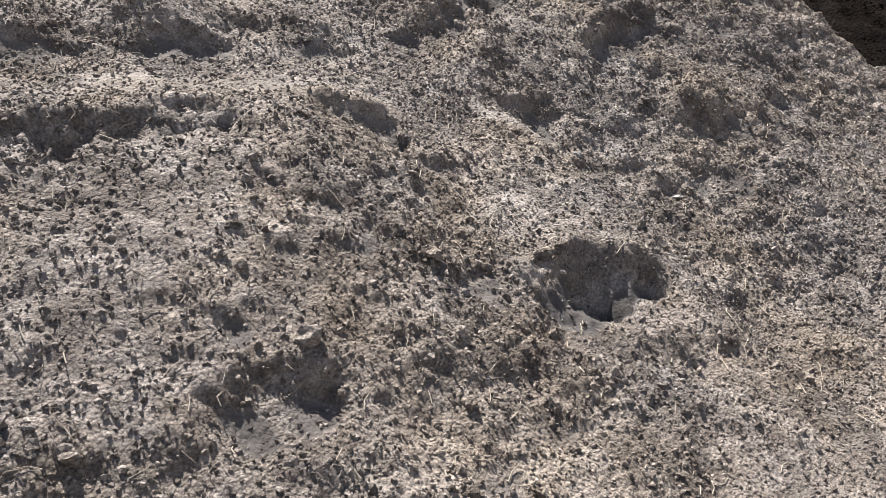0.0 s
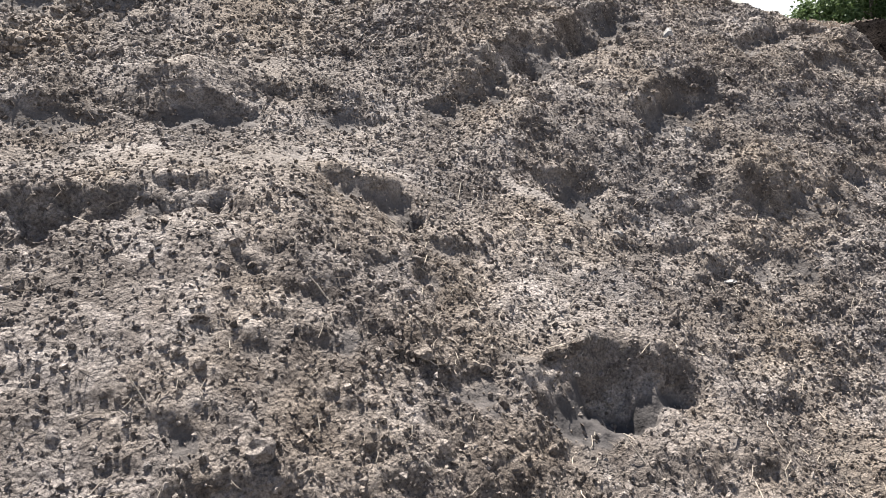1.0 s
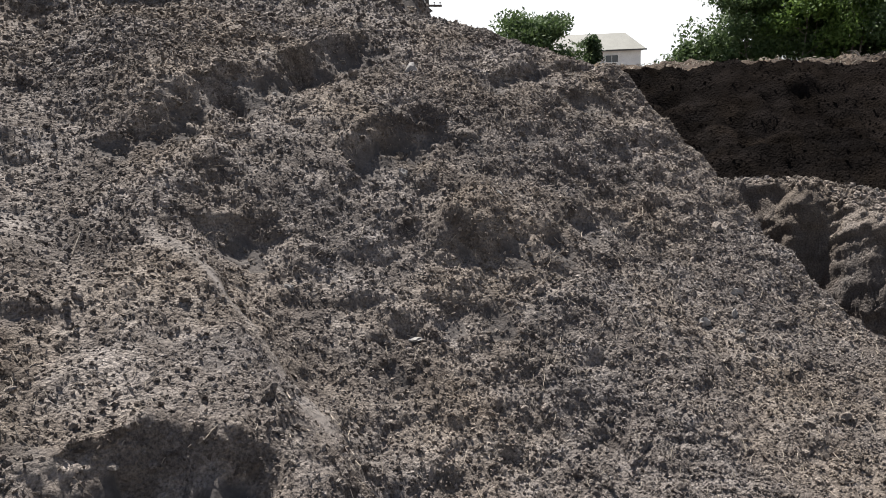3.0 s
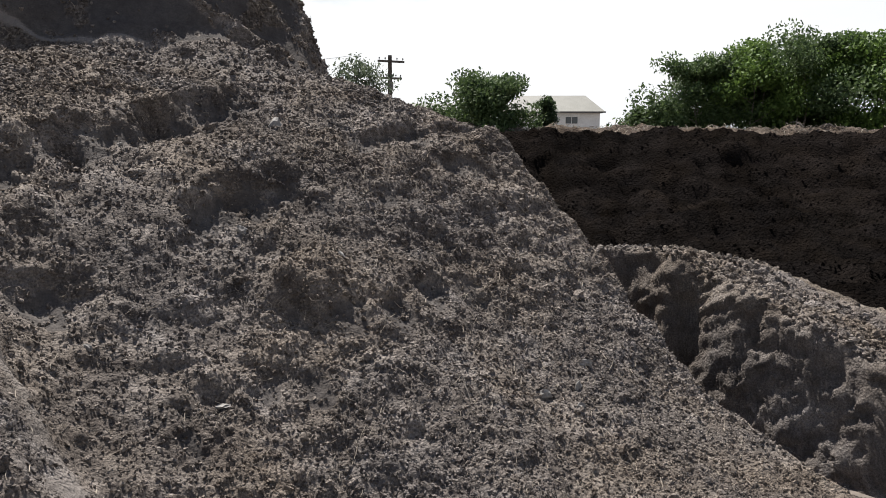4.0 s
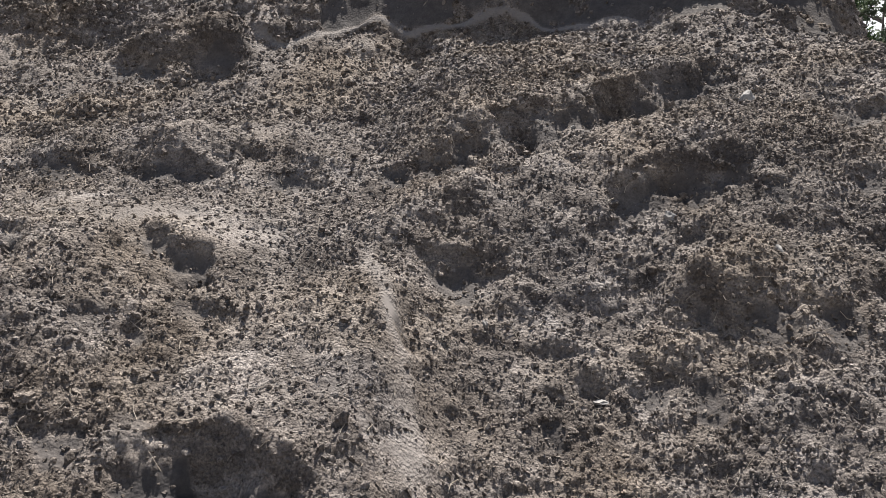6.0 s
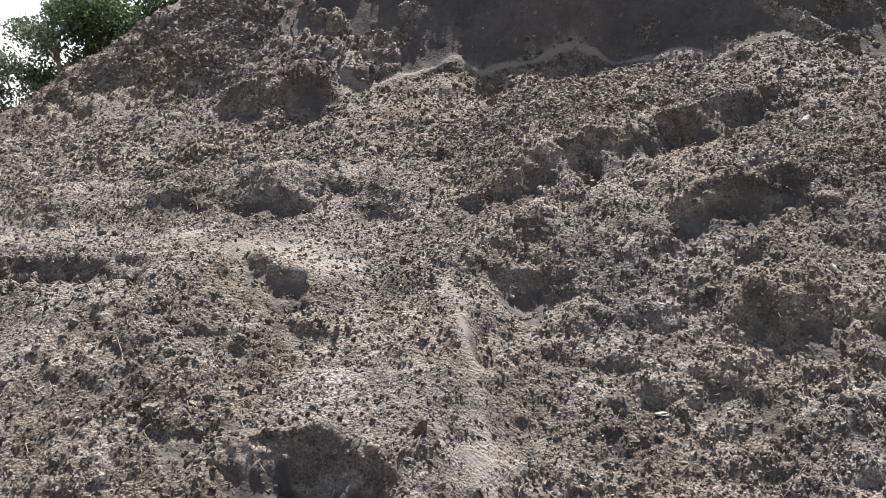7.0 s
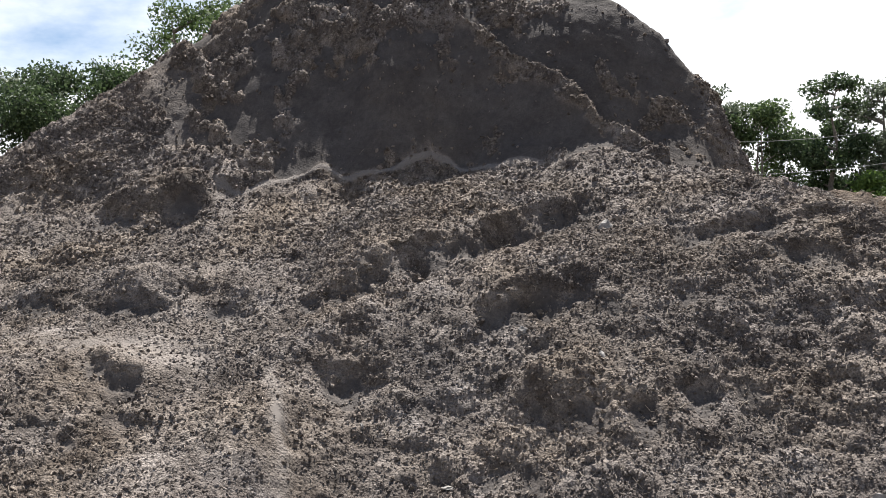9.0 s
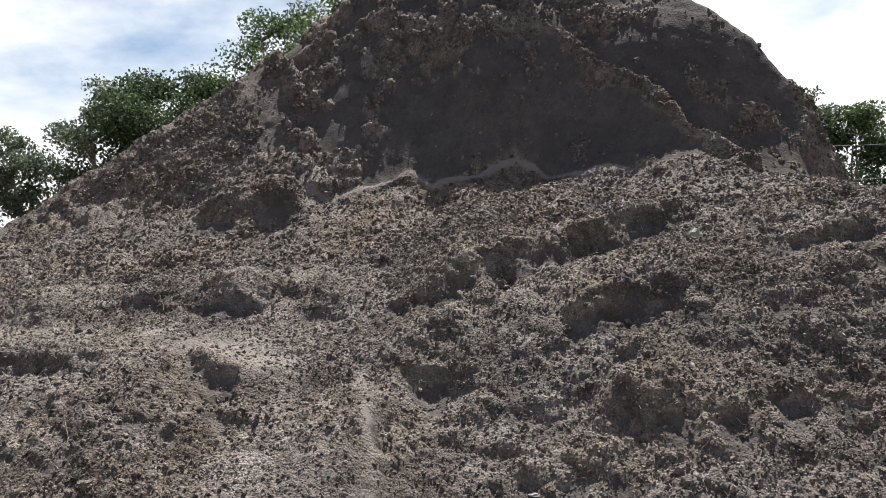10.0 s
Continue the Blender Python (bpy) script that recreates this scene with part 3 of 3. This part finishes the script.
clod_meshes = []
for k in range(7):
    v, f = unit_lump(2, 300 + k)
    clod_meshes.append(raw_mesh("clod", v, f, SOIL, False, tone=np.full(len(v), 0.35 + 0.09 * k), damp_shade=np.zeros(len(v)), fine_lit=np.zeros(len(v))))
places, normals = pick(HP, HN, weight, 290, -3.2, 4.7, 2.6, 6.2)
for p, n in zip(places, normals):
    ob = new("clod", clod_meshes[rng.integers(7)])
    r = float(np.exp(rng.normal(math.log(0.021), 0.3)))
    ob.matrix_world = Matrix.LocRotScale(Vector(p + n * r * 0.25), Euler(rng.uniform(0, 6.28, 3)), (r, r * 0.85, r * 0.8))
    ob.parent = heap

# straw and root fibres lying in the soil, as one part
sv, sf, base_i = [], [], 0
places, normals = pick(HP, HN, weight, 4200, -4, 5.2, 2.3, 8.0)
for p, n in zip(places, normals):
    length, r = rng.uniform(0.02, 0.09) * (1.6 if rng.random() < 0.06 else 1), rng.uniform(0.0010, 0.0022)
    t = np.cross(n, rng.standard_normal(3))
    t /= np.linalg.norm(t) + 1e-9
    t = t + n * rng.uniform(-0.1, 0.5)
    b = np.cross(t, n)
    b /= np.linalg.norm(b) + 1e-9
    bend = rng.normal(0, 0.2) * length
    for k, s in enumerate((-0.5, 0.0, 0.5)):
        c = p + n * 0.008 + t * length * s + b * (bend if k == 1 else 0)
        sv += [c + b * r, c - b * r, c + n * r * 1.6]
    for k in (0, 3):
        for a, d in ((0, 1), (1, 2), (2, 0)):
            sf.append((base_i + k + a, base_i + k + d, base_i + k + 3 + d, base_i + k + 3 + a))
    base_i += 9
ob = new("straw", raw_mesh("straw", sv, sf, STRAW))
ob.parent = heap
tagged(ob, "pale bits of straw and root fibre", kind="stuff")


def on_heap(x, y):
    """The point of the heap's surface nearest to a place on the plan."""
    k = int(np.argmin((HP[..., 0] - x) ** 2 + (HP[..., 1] - y) ** 2))
    return Vector(HP.reshape(-1, 3)[k]), Vector(HN.reshape(-1, 3)[k])


for k, (x, y, r) in enumerate(((1.49, 4.08, 0.034), (2.74, 5.78, 0.06), (2.02, 4.9, 0.032), (3.3, 3.55, 0.05), (3.55, 3.5, 0.042), (3.75, 3.62, 0.036),
                               (1.6, 5.78, 0.016), (3.42, 3.36, 0.04), (0.95, 4.45, 0.026), (2.5, 4.52, 0.034))):
    v, f = unit_lump(2, 500 + k)
    p, n = on_heap(x, y)
    ob = tagged(new("stone", raw_mesh("stone", v, f, STONE)), "small pale grey stone half sunk in the soil", "stone", "stones in the heap")
    ob.matrix_world = Matrix.LocRotScale(p + n * r * 0.1, Euler((k, 2 * k, 3 * k)), (r, r * 0.8, r * 0.6))

for x, y, turn, length in ((-0.33, 2.98, 1.9, 0.2), (0.15, 2.95, 2.3, 0.16), (2.75, 3.62, 1.5, 0.22), (2.82, 3.6, 1.7, 0.15), (-1.55, 4.05, 2.2, 0.14),
                           (-2.1, 4.5, 0.2, 0.2), (-1.25, 3.75, 2.0, 0.13), (-2.9, 7.3, 1.2, 0.25), (1.0, 5.1, 1.4, 0.14), (4.15, 3.65, 2.2, 0.2), (-0.05, 4.62, 1.0, 0.16)):
    p, n = on_heap(x, y)
    a = Vector((math.cos(turn), 0.75 * math.sin(turn), 0.65 * math.sin(turn)))
    bm = bmesh.new()
    tube(bm, [p + n * 0.015 + a * length * s + n * 0.02 * math.sin(3 * s) for s in (-0.5, -0.2, 0.15, 0.5)], (0.003, 0.0035, 0.003, 0.0015), 5)
    me = bpy.data.meshes.new("twig")
    bm.to_mesh(me)
    bm.free()
    me.materials.append(STRAW)
    tagged(new("twig", me), "thin dry twig lying on the soil slope", "twig", "twigs on the heap")


# ---------- the berm at the heap's side ----------
def berm_form(X, Y):
    ridge = np.interp(Y, [2.0, 2.6, 3.1, 3.6, 4.1, 4.5, 5.0, 5.8], [0.25, 0.45, 0.62, 0.74, 0.92, 0.9, 0.86, 0.8])
    edge = np.interp(Y, [2.0, 3.0, 3.6, 4.0, 4.4, 4.8, 5.6], [5.22, 5.14, 5.2, 5.34, 5.42, 5.3, 4.9])
    d = X - edge + 0.05 * fractal(X, Y, 0.3, 21, 3)
    Z = -0.5 + (ridge + 0.5) * np.clip(sm(-0.18, 0.16, d) * (1 - 0.13 * np.clip(d, 0, 9) ** 1.2), 0, 1) - 0.35 * np.clip(X - 7.4, 0, 9) ** 1.3
    Z = Z - 0.35 * bump(X, Y, 5.35, 3.95, 0.16, 0.16, 1.0)
    Z = Z - 0.5 * np.clip(Y - 5.2, 0, 9) - 1.2 * np.clip(2.2 - Y, 0, 9)
    # the sheer side turns from the sun: its shade is put into the colour
    wall = sm(-0.25, -0.1, d) * sm(0.22, 0.05, d)
    return Z, 0.4 * wall, 0 * X, np.clip(1 - 0.25 * wall, 0.1, 1)


berm = thing("soil_berm", "low berm of crumbly grey-brown soil with a sheer side", "soil berm")
_, BP, BN, BR, _ = terrain("surface", even_steps((4.6, 4.9, 0.03), (4.9, 5.7, 0.008), (5.7, 6.6, 0.018), (6.6, 9, 0.06)), even_steps((1.2, 2.4, 0.05), (2.4, 5.4, 0.013), (5.4, 6.4, 0.05)),
                           berm_form, SOIL, 205, ((0.16, 0.05), (0.07, 0.045), (0.036, 0.03)), berm, 1.0, 1.0)
places, normals = pick(BP, BN, (BR - 0.09) ** 1.2 * (BN[..., 2] > 0.6), 4000, 5.0, 7, 2.4, 5.4)
scattered_lumps("crumb_litter", places, normals, np.exp(rng.normal(math.log(0.013), 0.45, len(places))).clip(0.006, 0.035), SOIL, berm, "loose dry crumbs of soil")


# ---------- heaps further off ----------
def from_line(X, Y, line):
    """The distance from a line of points on the plan."""
    best = np.full_like(X, 1e9)
    for (ax, ay), (bx, by) in zip(line, line[1:]):
        lx, ly = bx - ax, by - ay
        t = np.clip(((X - ax) * lx + (Y - ay) * ly) / (lx * lx + ly * ly), 0, 1)
        best = np.minimum(best, np.hypot(X - ax - t * lx, Y - ay - t * ly))
    return best


def dark_form(X, Y):
    d = from_line(X, Y, ((15.4, 18.0), (18.2, 15.8), (21.5, 11.0), (24.5, 5.0))) + 0.5 * fractal(X, Y, 2.5, 61, 3)
    Z = np.interp(d, [-1, 0, 0.6, 2, 4.5, 8, 11, 13], [1.9, 1.86, 1.75, 1.15, 0.25, -0.5, -0.85, -1.4]) + 0.12 * fractal(X, Y, 1.2, 63, 4) + 0.07 * fractal(X + Y, 3 * (X - Y), 1.4, 67, 3)
    return Z, 0 * X, 0.25 * sm(0.1, 0.8, fractal(X, Y, 3, 69, 3)), np.ones_like(X)


dark_heap = thing("compost_heap", "broad heap of very dark brown compost with shade put into its colour", "compost heap")
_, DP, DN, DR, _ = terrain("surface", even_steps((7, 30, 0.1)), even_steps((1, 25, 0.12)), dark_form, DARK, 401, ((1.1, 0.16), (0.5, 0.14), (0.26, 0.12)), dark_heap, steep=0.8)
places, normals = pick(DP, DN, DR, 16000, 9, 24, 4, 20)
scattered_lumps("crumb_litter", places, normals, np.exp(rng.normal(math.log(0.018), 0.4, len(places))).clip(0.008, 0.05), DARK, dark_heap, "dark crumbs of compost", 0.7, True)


def mulch_form(X, Y):
    d = from_line(X, Y, ((9.0, 29.0), (15.0, 29.5), (24.0, 34.0), (31.0, 31.0), (35.0, 23.0), (36.0, 12.0))) + 0.7 * fractal(X, Y, 3, 81, 3)
    Z = np.interp(d, [-2, 0, 1.2, 4, 6, 7], [2.2, 2.15, 1.95, 0.5, -0.6, -1.5]) + 0.25 * fractal(X, Y, 2.2, 83, 4)
    return Z, 0.5 * sm(0.1, 0.6, fractal(X, Y, 2, 85, 3)), 0 * X, np.ones_like(X)


mulch = thing("mulch_heap", "long low heap of pale brown wood mulch and roots", "mulch heap")
_, MP, MN, _, _ = terrain("surface", even_steps((6, 42, 0.15)), even_steps((8, 39, 0.15)), mulch_form, MULCH, 601, ((0.9, 0.22), (0.45, 0.16), (0.3, 0.1)), mulch)
bm = bmesh.new()
for k in range(5200):
    p = Vector(MP[rng.integers(20, MP.shape[0] - 20), rng.integers(20, MP.shape[1] - 20)])
    if p.z < 1.4:
        continue
    a = Vector(rng.standard_normal(3)).normalized() * rng.uniform(0.1, 0.4)
    a.z = abs(a.z) * 0.5
    tube(bm, [p - a, p + Vector((0, 0, 0.12)), p + a], (0.012, 0.018, 0.008), 3)
roots = part("roots", bm, STRAW, mulch, "pale broken roots and sticks")
tagged(roots, kind="stuff")

# ---------- ground ----------
gx = even_steps((-900, -60, 40), (-60, 80, 1.0), (80, 901, 40))
gy = even_steps((-900, -40, 40), (-40, 90, 1.0), (90, 901, 40))
X, Y = np.meshgrid(gx, gy)
Z = -0.36 - 0.55 * sm(4.0, 9.0, X) * sm(45, 30, X) * sm(45, 25, Y) + 0.03 * fractal(X, Y, 3, 91, 3)
ground = tagged(new("ground", raw_mesh("ground", np.stack([X, Y, Z], -1).reshape(-1, 3), grid_faces(len(gy), len(gx)), EARTH, True)),
                "bare trodden brown earth of the yard", "ground", kind="structure")


# ---------- trees ----------
def tree(x, y, top, width, leaf, label, sparse=1.0, low=0.3, seed=0, stems=1, size=0.19):
    """A trunk with limbs and a crown of many leaves in uneven clumps. low: where the crown begins, as a share of the height."""
    r = np.random.default_rng(1000 + seed)
    root = thing("tree", label, "tree", "trees round the yard", at=(x, y, -0.3))
    bm, clumps, height = bmesh.new(), [], top + 0.3
    for s in range(stems):
        lean, foot = r.normal(0, 0.05, 2) * height, r.normal(0, 0.12 * width * (stems > 1), 2)
        pts = [Vector((foot[0] + lean[0] * f ** 1.5, foot[1] + lean[1] * f ** 1.5, height * f * 0.9)) + Vector((*r.normal(0, 0.012 * height, 2) * (f > 0), 0)) for f in (0, 0.2, 0.42, 0.64, 0.82, 1)]
        w = 0.02 * height / stems ** 0.5
        tube(bm, pts, [w * (1.1 - f) for f in (0, 0.2, 0.42, 0.64, 0.82, 0.98)], 7)
        for k in range(int(22 / stems) + 4):
            f = r.uniform(max(low, 0.12), 0.97)
            p = pts[min(int(f * 5), 4)].lerp(pts[min(int(f * 5), 4) + 1], f * 5 - int(f * 5))
            reach = 0.5 * width * (0.45 + 0.65 * math.sin(math.pi * min(1, (f - low) / (1.05 - low) * 0.8 + 0.2))) * r.uniform(0.5, 1.05)
            a = r.uniform(0, 6.28)
            end = p + Vector((math.cos(a) * reach, math.sin(a) * reach, reach * r.uniform(0.1, 0.7)))
            end.z = min(end.z, height * 0.96)
            tube(bm, [p, p.lerp(end, 0.5) + Vector((0, 0, 0.05 * reach)), end], (0.35 * w, 0.22 * w, 0.08 * w), 5)
            clumps += [(end, reach * 0.42 + 0.25), (p.lerp(end, 0.6), reach * 0.36 + 0.2)]
        clumps.append((pts[-1] + Vector((0, 0, 0.02 * height)), 0.12 * width + 0.25))
    part("trunk", bm, BARK, root, "grey-brown trunk and limbs")
    V = []
    for c, rad in clumps:
        n = int(330 * sparse * r.uniform(0.4, 1.5) * (rad / 0.9) ** 1.7) + 20
        d = r.standard_normal((n, 3))
        d *= (r.random((n, 1)) ** 0.52) / np.linalg.norm(d, axis=1, keepdims=True)
        c0 = np.array(c) + d * rad * (1, 1, 0.72)
        s = size * r.uniform(0.6, 1.3, (n, 1))
        t = r.standard_normal((n, 3))
        t[:, 2] -= 0.4
        t /= np.linalg.norm(t, axis=1, keepdims=True)
        b = np.cross(t, r.standard_normal((n, 3)))
        b /= np.linalg.norm(b, axis=1, keepdims=True)
        V.append(np.stack([c0 - t * s * 0.5, c0 + b * s * 0.26, c0 + t * s * 0.55, c0 - b * s * 0.26], 1))
    V = np.concatenate(V)
    V[..., 2] = np.maximum(V[..., 2], 0.3)
    crown = new("crown", raw_mesh("crown", V.reshape(-1, 3), np.arange(len(V) * 4).reshape(-1, 4), leaf))
    crown.parent = root
    return root


DARK_TREE, GREY_TREE = "tall broad tree with dense dark green leaves", "slim gum tree with sparse grey-green leaves"
LIME_TREE, MID_TREE = "bushy bright yellow-green bamboo clump", "bushy mid-green tree behind the heaps"
for k, (x, y, top, width, leaf, label, sparse, low, stems) in enumerate((
        (-19.4, 38.8, 12.6, 8.0, LEAF_DARK, DARK_TREE, 1.3, 0.12, 2), (-21.8, 37.6, 12.5, 4.0, LEAF_GREY, GREY_TREE, 0.8, 0.3, 1),
        (-24.0, 35.9, 9.6, 3.0, LEAF_GREY, GREY_TREE, 0.6, 0.55, 1), (-11.6, 42.1, 15.8, 7.6, LEAF_MID, MID_TREE, 0.9, 0.5, 2),
        (-17.0, 40.6, 12.8, 4.2, LEAF_DARK, DARK_TREE, 1.0, 0.2, 1), (-27.5, 33.5, 8.0, 4.5, LEAF_GREY, GREY_TREE, 0.7, 0.3, 1),
        (17.9, 41.2, 8.6, 3.6, LEAF_DARK, DARK_TREE, 1.2, 0.15, 1))):
    tree(x, y, top, width, leaf, label, sparse, low, k, stems)
for k, (x, y, top, width, leaf, label, sparse, low, stems) in enumerate((
        (15.4, 42.1, 7.7, 3.6, LEAF_MID, MID_TREE, 1.0, 0.1, 2), (20.2, 40.3, 8.2, 3.0, LEAF_GREY, GREY_TREE, 0.6, 0.4, 1), (13.4, 42.8, 8.9, 2.4, LEAF_GREY, GREY_TREE, 0.5, 0.45, 1),
        (37.4, 26.2, 5.6, 4.4, LEAF_MID, MID_TREE, 1.1, 0.05, 3), (38.4, 24.2, 6.4, 5.0, LEAF_LIME, LIME_TREE, 1.2, 0.05, 4),
        (39.8, 21.6, 6.6, 5.6, LEAF_MID, MID_TREE, 1.2, 0.05, 3))):
    tree(x, y, top, width, leaf, label, sparse, low, 20 + k, stems)
for k, (x, y, top, width, leaf, label, sparse, low, stems) in enumerate((
        (41.0, 18.0, 6.6, 5.6, LEAF_LIME, LIME_TREE, 1.2, 0.05, 4), (42.0, 14.5, 6.8, 5.5, LEAF_MID, MID_TREE, 1.2, 0.05, 3), (42.8, 10.5, 7.0, 6.0, LEAF_LIME, LIME_TREE, 1.1, 0.05, 4),
        (30.2, 33.6, 4.6, 5.4, LEAF_MID, MID_TREE, 1.1, 0.1, 3), (32.5, 32.0, 4.0, 1.0, LEAF_DARK, MID_TREE, 0.8, 0.3, 1), (24.9, 37.7, 6.1, 2.8, LEAF_GREY, GREY_TREE, 0.2, 0.4, 1),
        (23.3, 38.6, 3.6, 1.6, LEAF_LIME, MID_TREE, 0.9, 0.2, 2), (36.4, 27.2, 3.5, 2.8, LEAF_MID, MID_TREE, 1.1, 0.05, 3), (18.9, 39.6, 3.4, 3.0, LEAF_LIME, MID_TREE, 0.9, 0.05, 3))):
    tree(x, y, top, width, leaf, label, sparse, low, 40 + k, stems)


# ---------- house, shed and power pole ----------
def facing(px, py, z=0.0):
    """A frame at a far place whose x runs to the right and whose -y looks back to the heap's foot."""
    ahead = math.atan2(py, px)
    return Matrix.Translation((px, py, z)) @ Matrix.Rotation(ahead - math.pi / 2, 4, "Z")


def prism(bm, ring_a, ring_b):
    a, b = [bm.verts.new(p) for p in ring_a], [bm.verts.new(p) for p in ring_b]
    n = len(a)
    for k in range(n):
        bm.faces.new((a[k], a[(k + 1) % n], b[(k + 1) % n], b[k]))
    bm.faces.new(a[::-1])
    bm.faces.new(b)
    bmesh.ops.recalc_face_normals(bm, faces=bm.faces)


house = thing("house", "white house with cream metal roof and two dark windows", "house")
house.matrix_world = facing(55.3, 51.2) @ Matrix.Diagonal((0.88, 1, 1, 1))
bm = bmesh.new()
box(bm, (-1.2, 2.6, 1.75), (9.4, 5.2, 4.1))
part("wall", bm, WALL, house, "white rendered wall")
bm = bmesh.new()
prism(bm, [(-6.3, -0.4, 3.8), (4.0, -0.4, 3.8), (4.0, 5.6, 3.8), (-6.3, 5.6, 3.8)], [(-4.6, 2.5, 5.3), (2.1, 2.5, 5.3), (2.1, 2.7, 5.3), (-4.6, 2.7, 5.3)])
roof = part("roof", bm, ROOF, house, "cream sheet metal roof")
bm = bmesh.new()
box(bm, (-1.15, -0.45, 3.76), (10.4, 0.12, 0.12))
part("gutter", bm, GUTTER, roof, "dark gutter")
for x in (-1.2, 0.75):
    bm = bmesh.new()
    for c, s in (((x, -0.03, 3.39), (1.3, 0.08, 0.07)), ((x, -0.03, 2.75), (1.3, 0.08, 0.07)), ((x - 0.62, -0.03, 3.07), (0.07, 0.08, 0.6)), ((x + 0.62, -0.03, 3.07), (0.07, 0.08, 0.6)), ((x, -0.03, 3.07), (0.05, 0.08, 0.6))):
        box(bm, c, s)
    win = part("window", bm, WALL, house)
    for side in (-0.305, 0.305):
        bm = bmesh.new()
        box(bm, (x + side, -0.02, 3.07), (0.56, 0.03, 0.58))
        part("pane", bm, GLASS, win, "dark window pane")

shed = thing("shed", "low shed with a pale metal gable roof behind bushes", "shed")
shed.matrix_world = facing(50.0, 63.0)
bm = bmesh.new()
box(bm, (0, 2, 1.9), (4.6, 4, 4.4))
part("wall", bm, WALL, shed)
bm = bmesh.new()
prism(bm, [(-2.5, -0.2, 4.05), (2.5, -0.2, 4.05), (2.5, 4.2, 4.05), (-2.5, 4.2, 4.05)], [(-2.4, 1.95, 4.75), (2.4, 1.95, 4.75), (2.4, 2.05, 4.75), (-2.4, 2.05, 4.75)])
part("roof", bm, ROOF, shed, "pale metal roof")

pole = thing("power_pole", "dark timber power pole with two crossarms and insulators", "power pole")
pole.matrix_world = facing(36.7, 51.3) @ Matrix.Rotation(radians(25), 4, "Z")
bm = bmesh.new()
tube(bm, [(0, 0, -0.2), (0, 0, 4), (0, 0, 7.5)], (0.2, 0.17, 0.14), 10)
part("post", bm, TIMBER, pole)
for z, half in ((7.05, 1.05), (5.85, 0.85)):
    bm = bmesh.new()
    box(bm, (0, -0.2, z), (2 * half, 0.13, 0.15))
    arm = part("crossarm", bm, TIMBER, pole)
    for x in (-0.9 * half, -0.45 * half, 0.45 * half, 0.9 * half):
        bm = bmesh.new()
        tube(bm, [(x, -0.2, z + 0.07), (x, -0.2, z + 0.16), (x, -0.2, z + 0.17), (x, -0.2, z + 0.27)], (0.02, 0.02, 0.06, 0.045), 8)
        part("insulator", bm, GREY, arm, "grey insulator")
bm = bmesh.new()
tube(bm, [(0, -0.25, 5.0), (0, -0.25, 5.6)], (0.14, 0.14), 10)
part("fuse_box", bm, GREY, pole)

for z, sag in ((5.4, 0.5), (3.9, 0.4)):
    bm = bmesh.new()
    tube(bm, [Vector((11, 37.5, z)).lerp(Vector((23, 35.5, z + 0.2)), s) + Vector((0, 0, sag * ((2 * s - 1) ** 2 - 1))) for s in (k / 12 for k in range(13))], [0.009] * 13, 5)
    me = bpy.data.meshes.new("power_cable")
    bm.to_mesh(me)
    bm.free()
    me.materials.append(WIRE)
    tagged(new("power_cable", me), "thin sagging grey power cable strung before the trees", "power cable", "power cables")
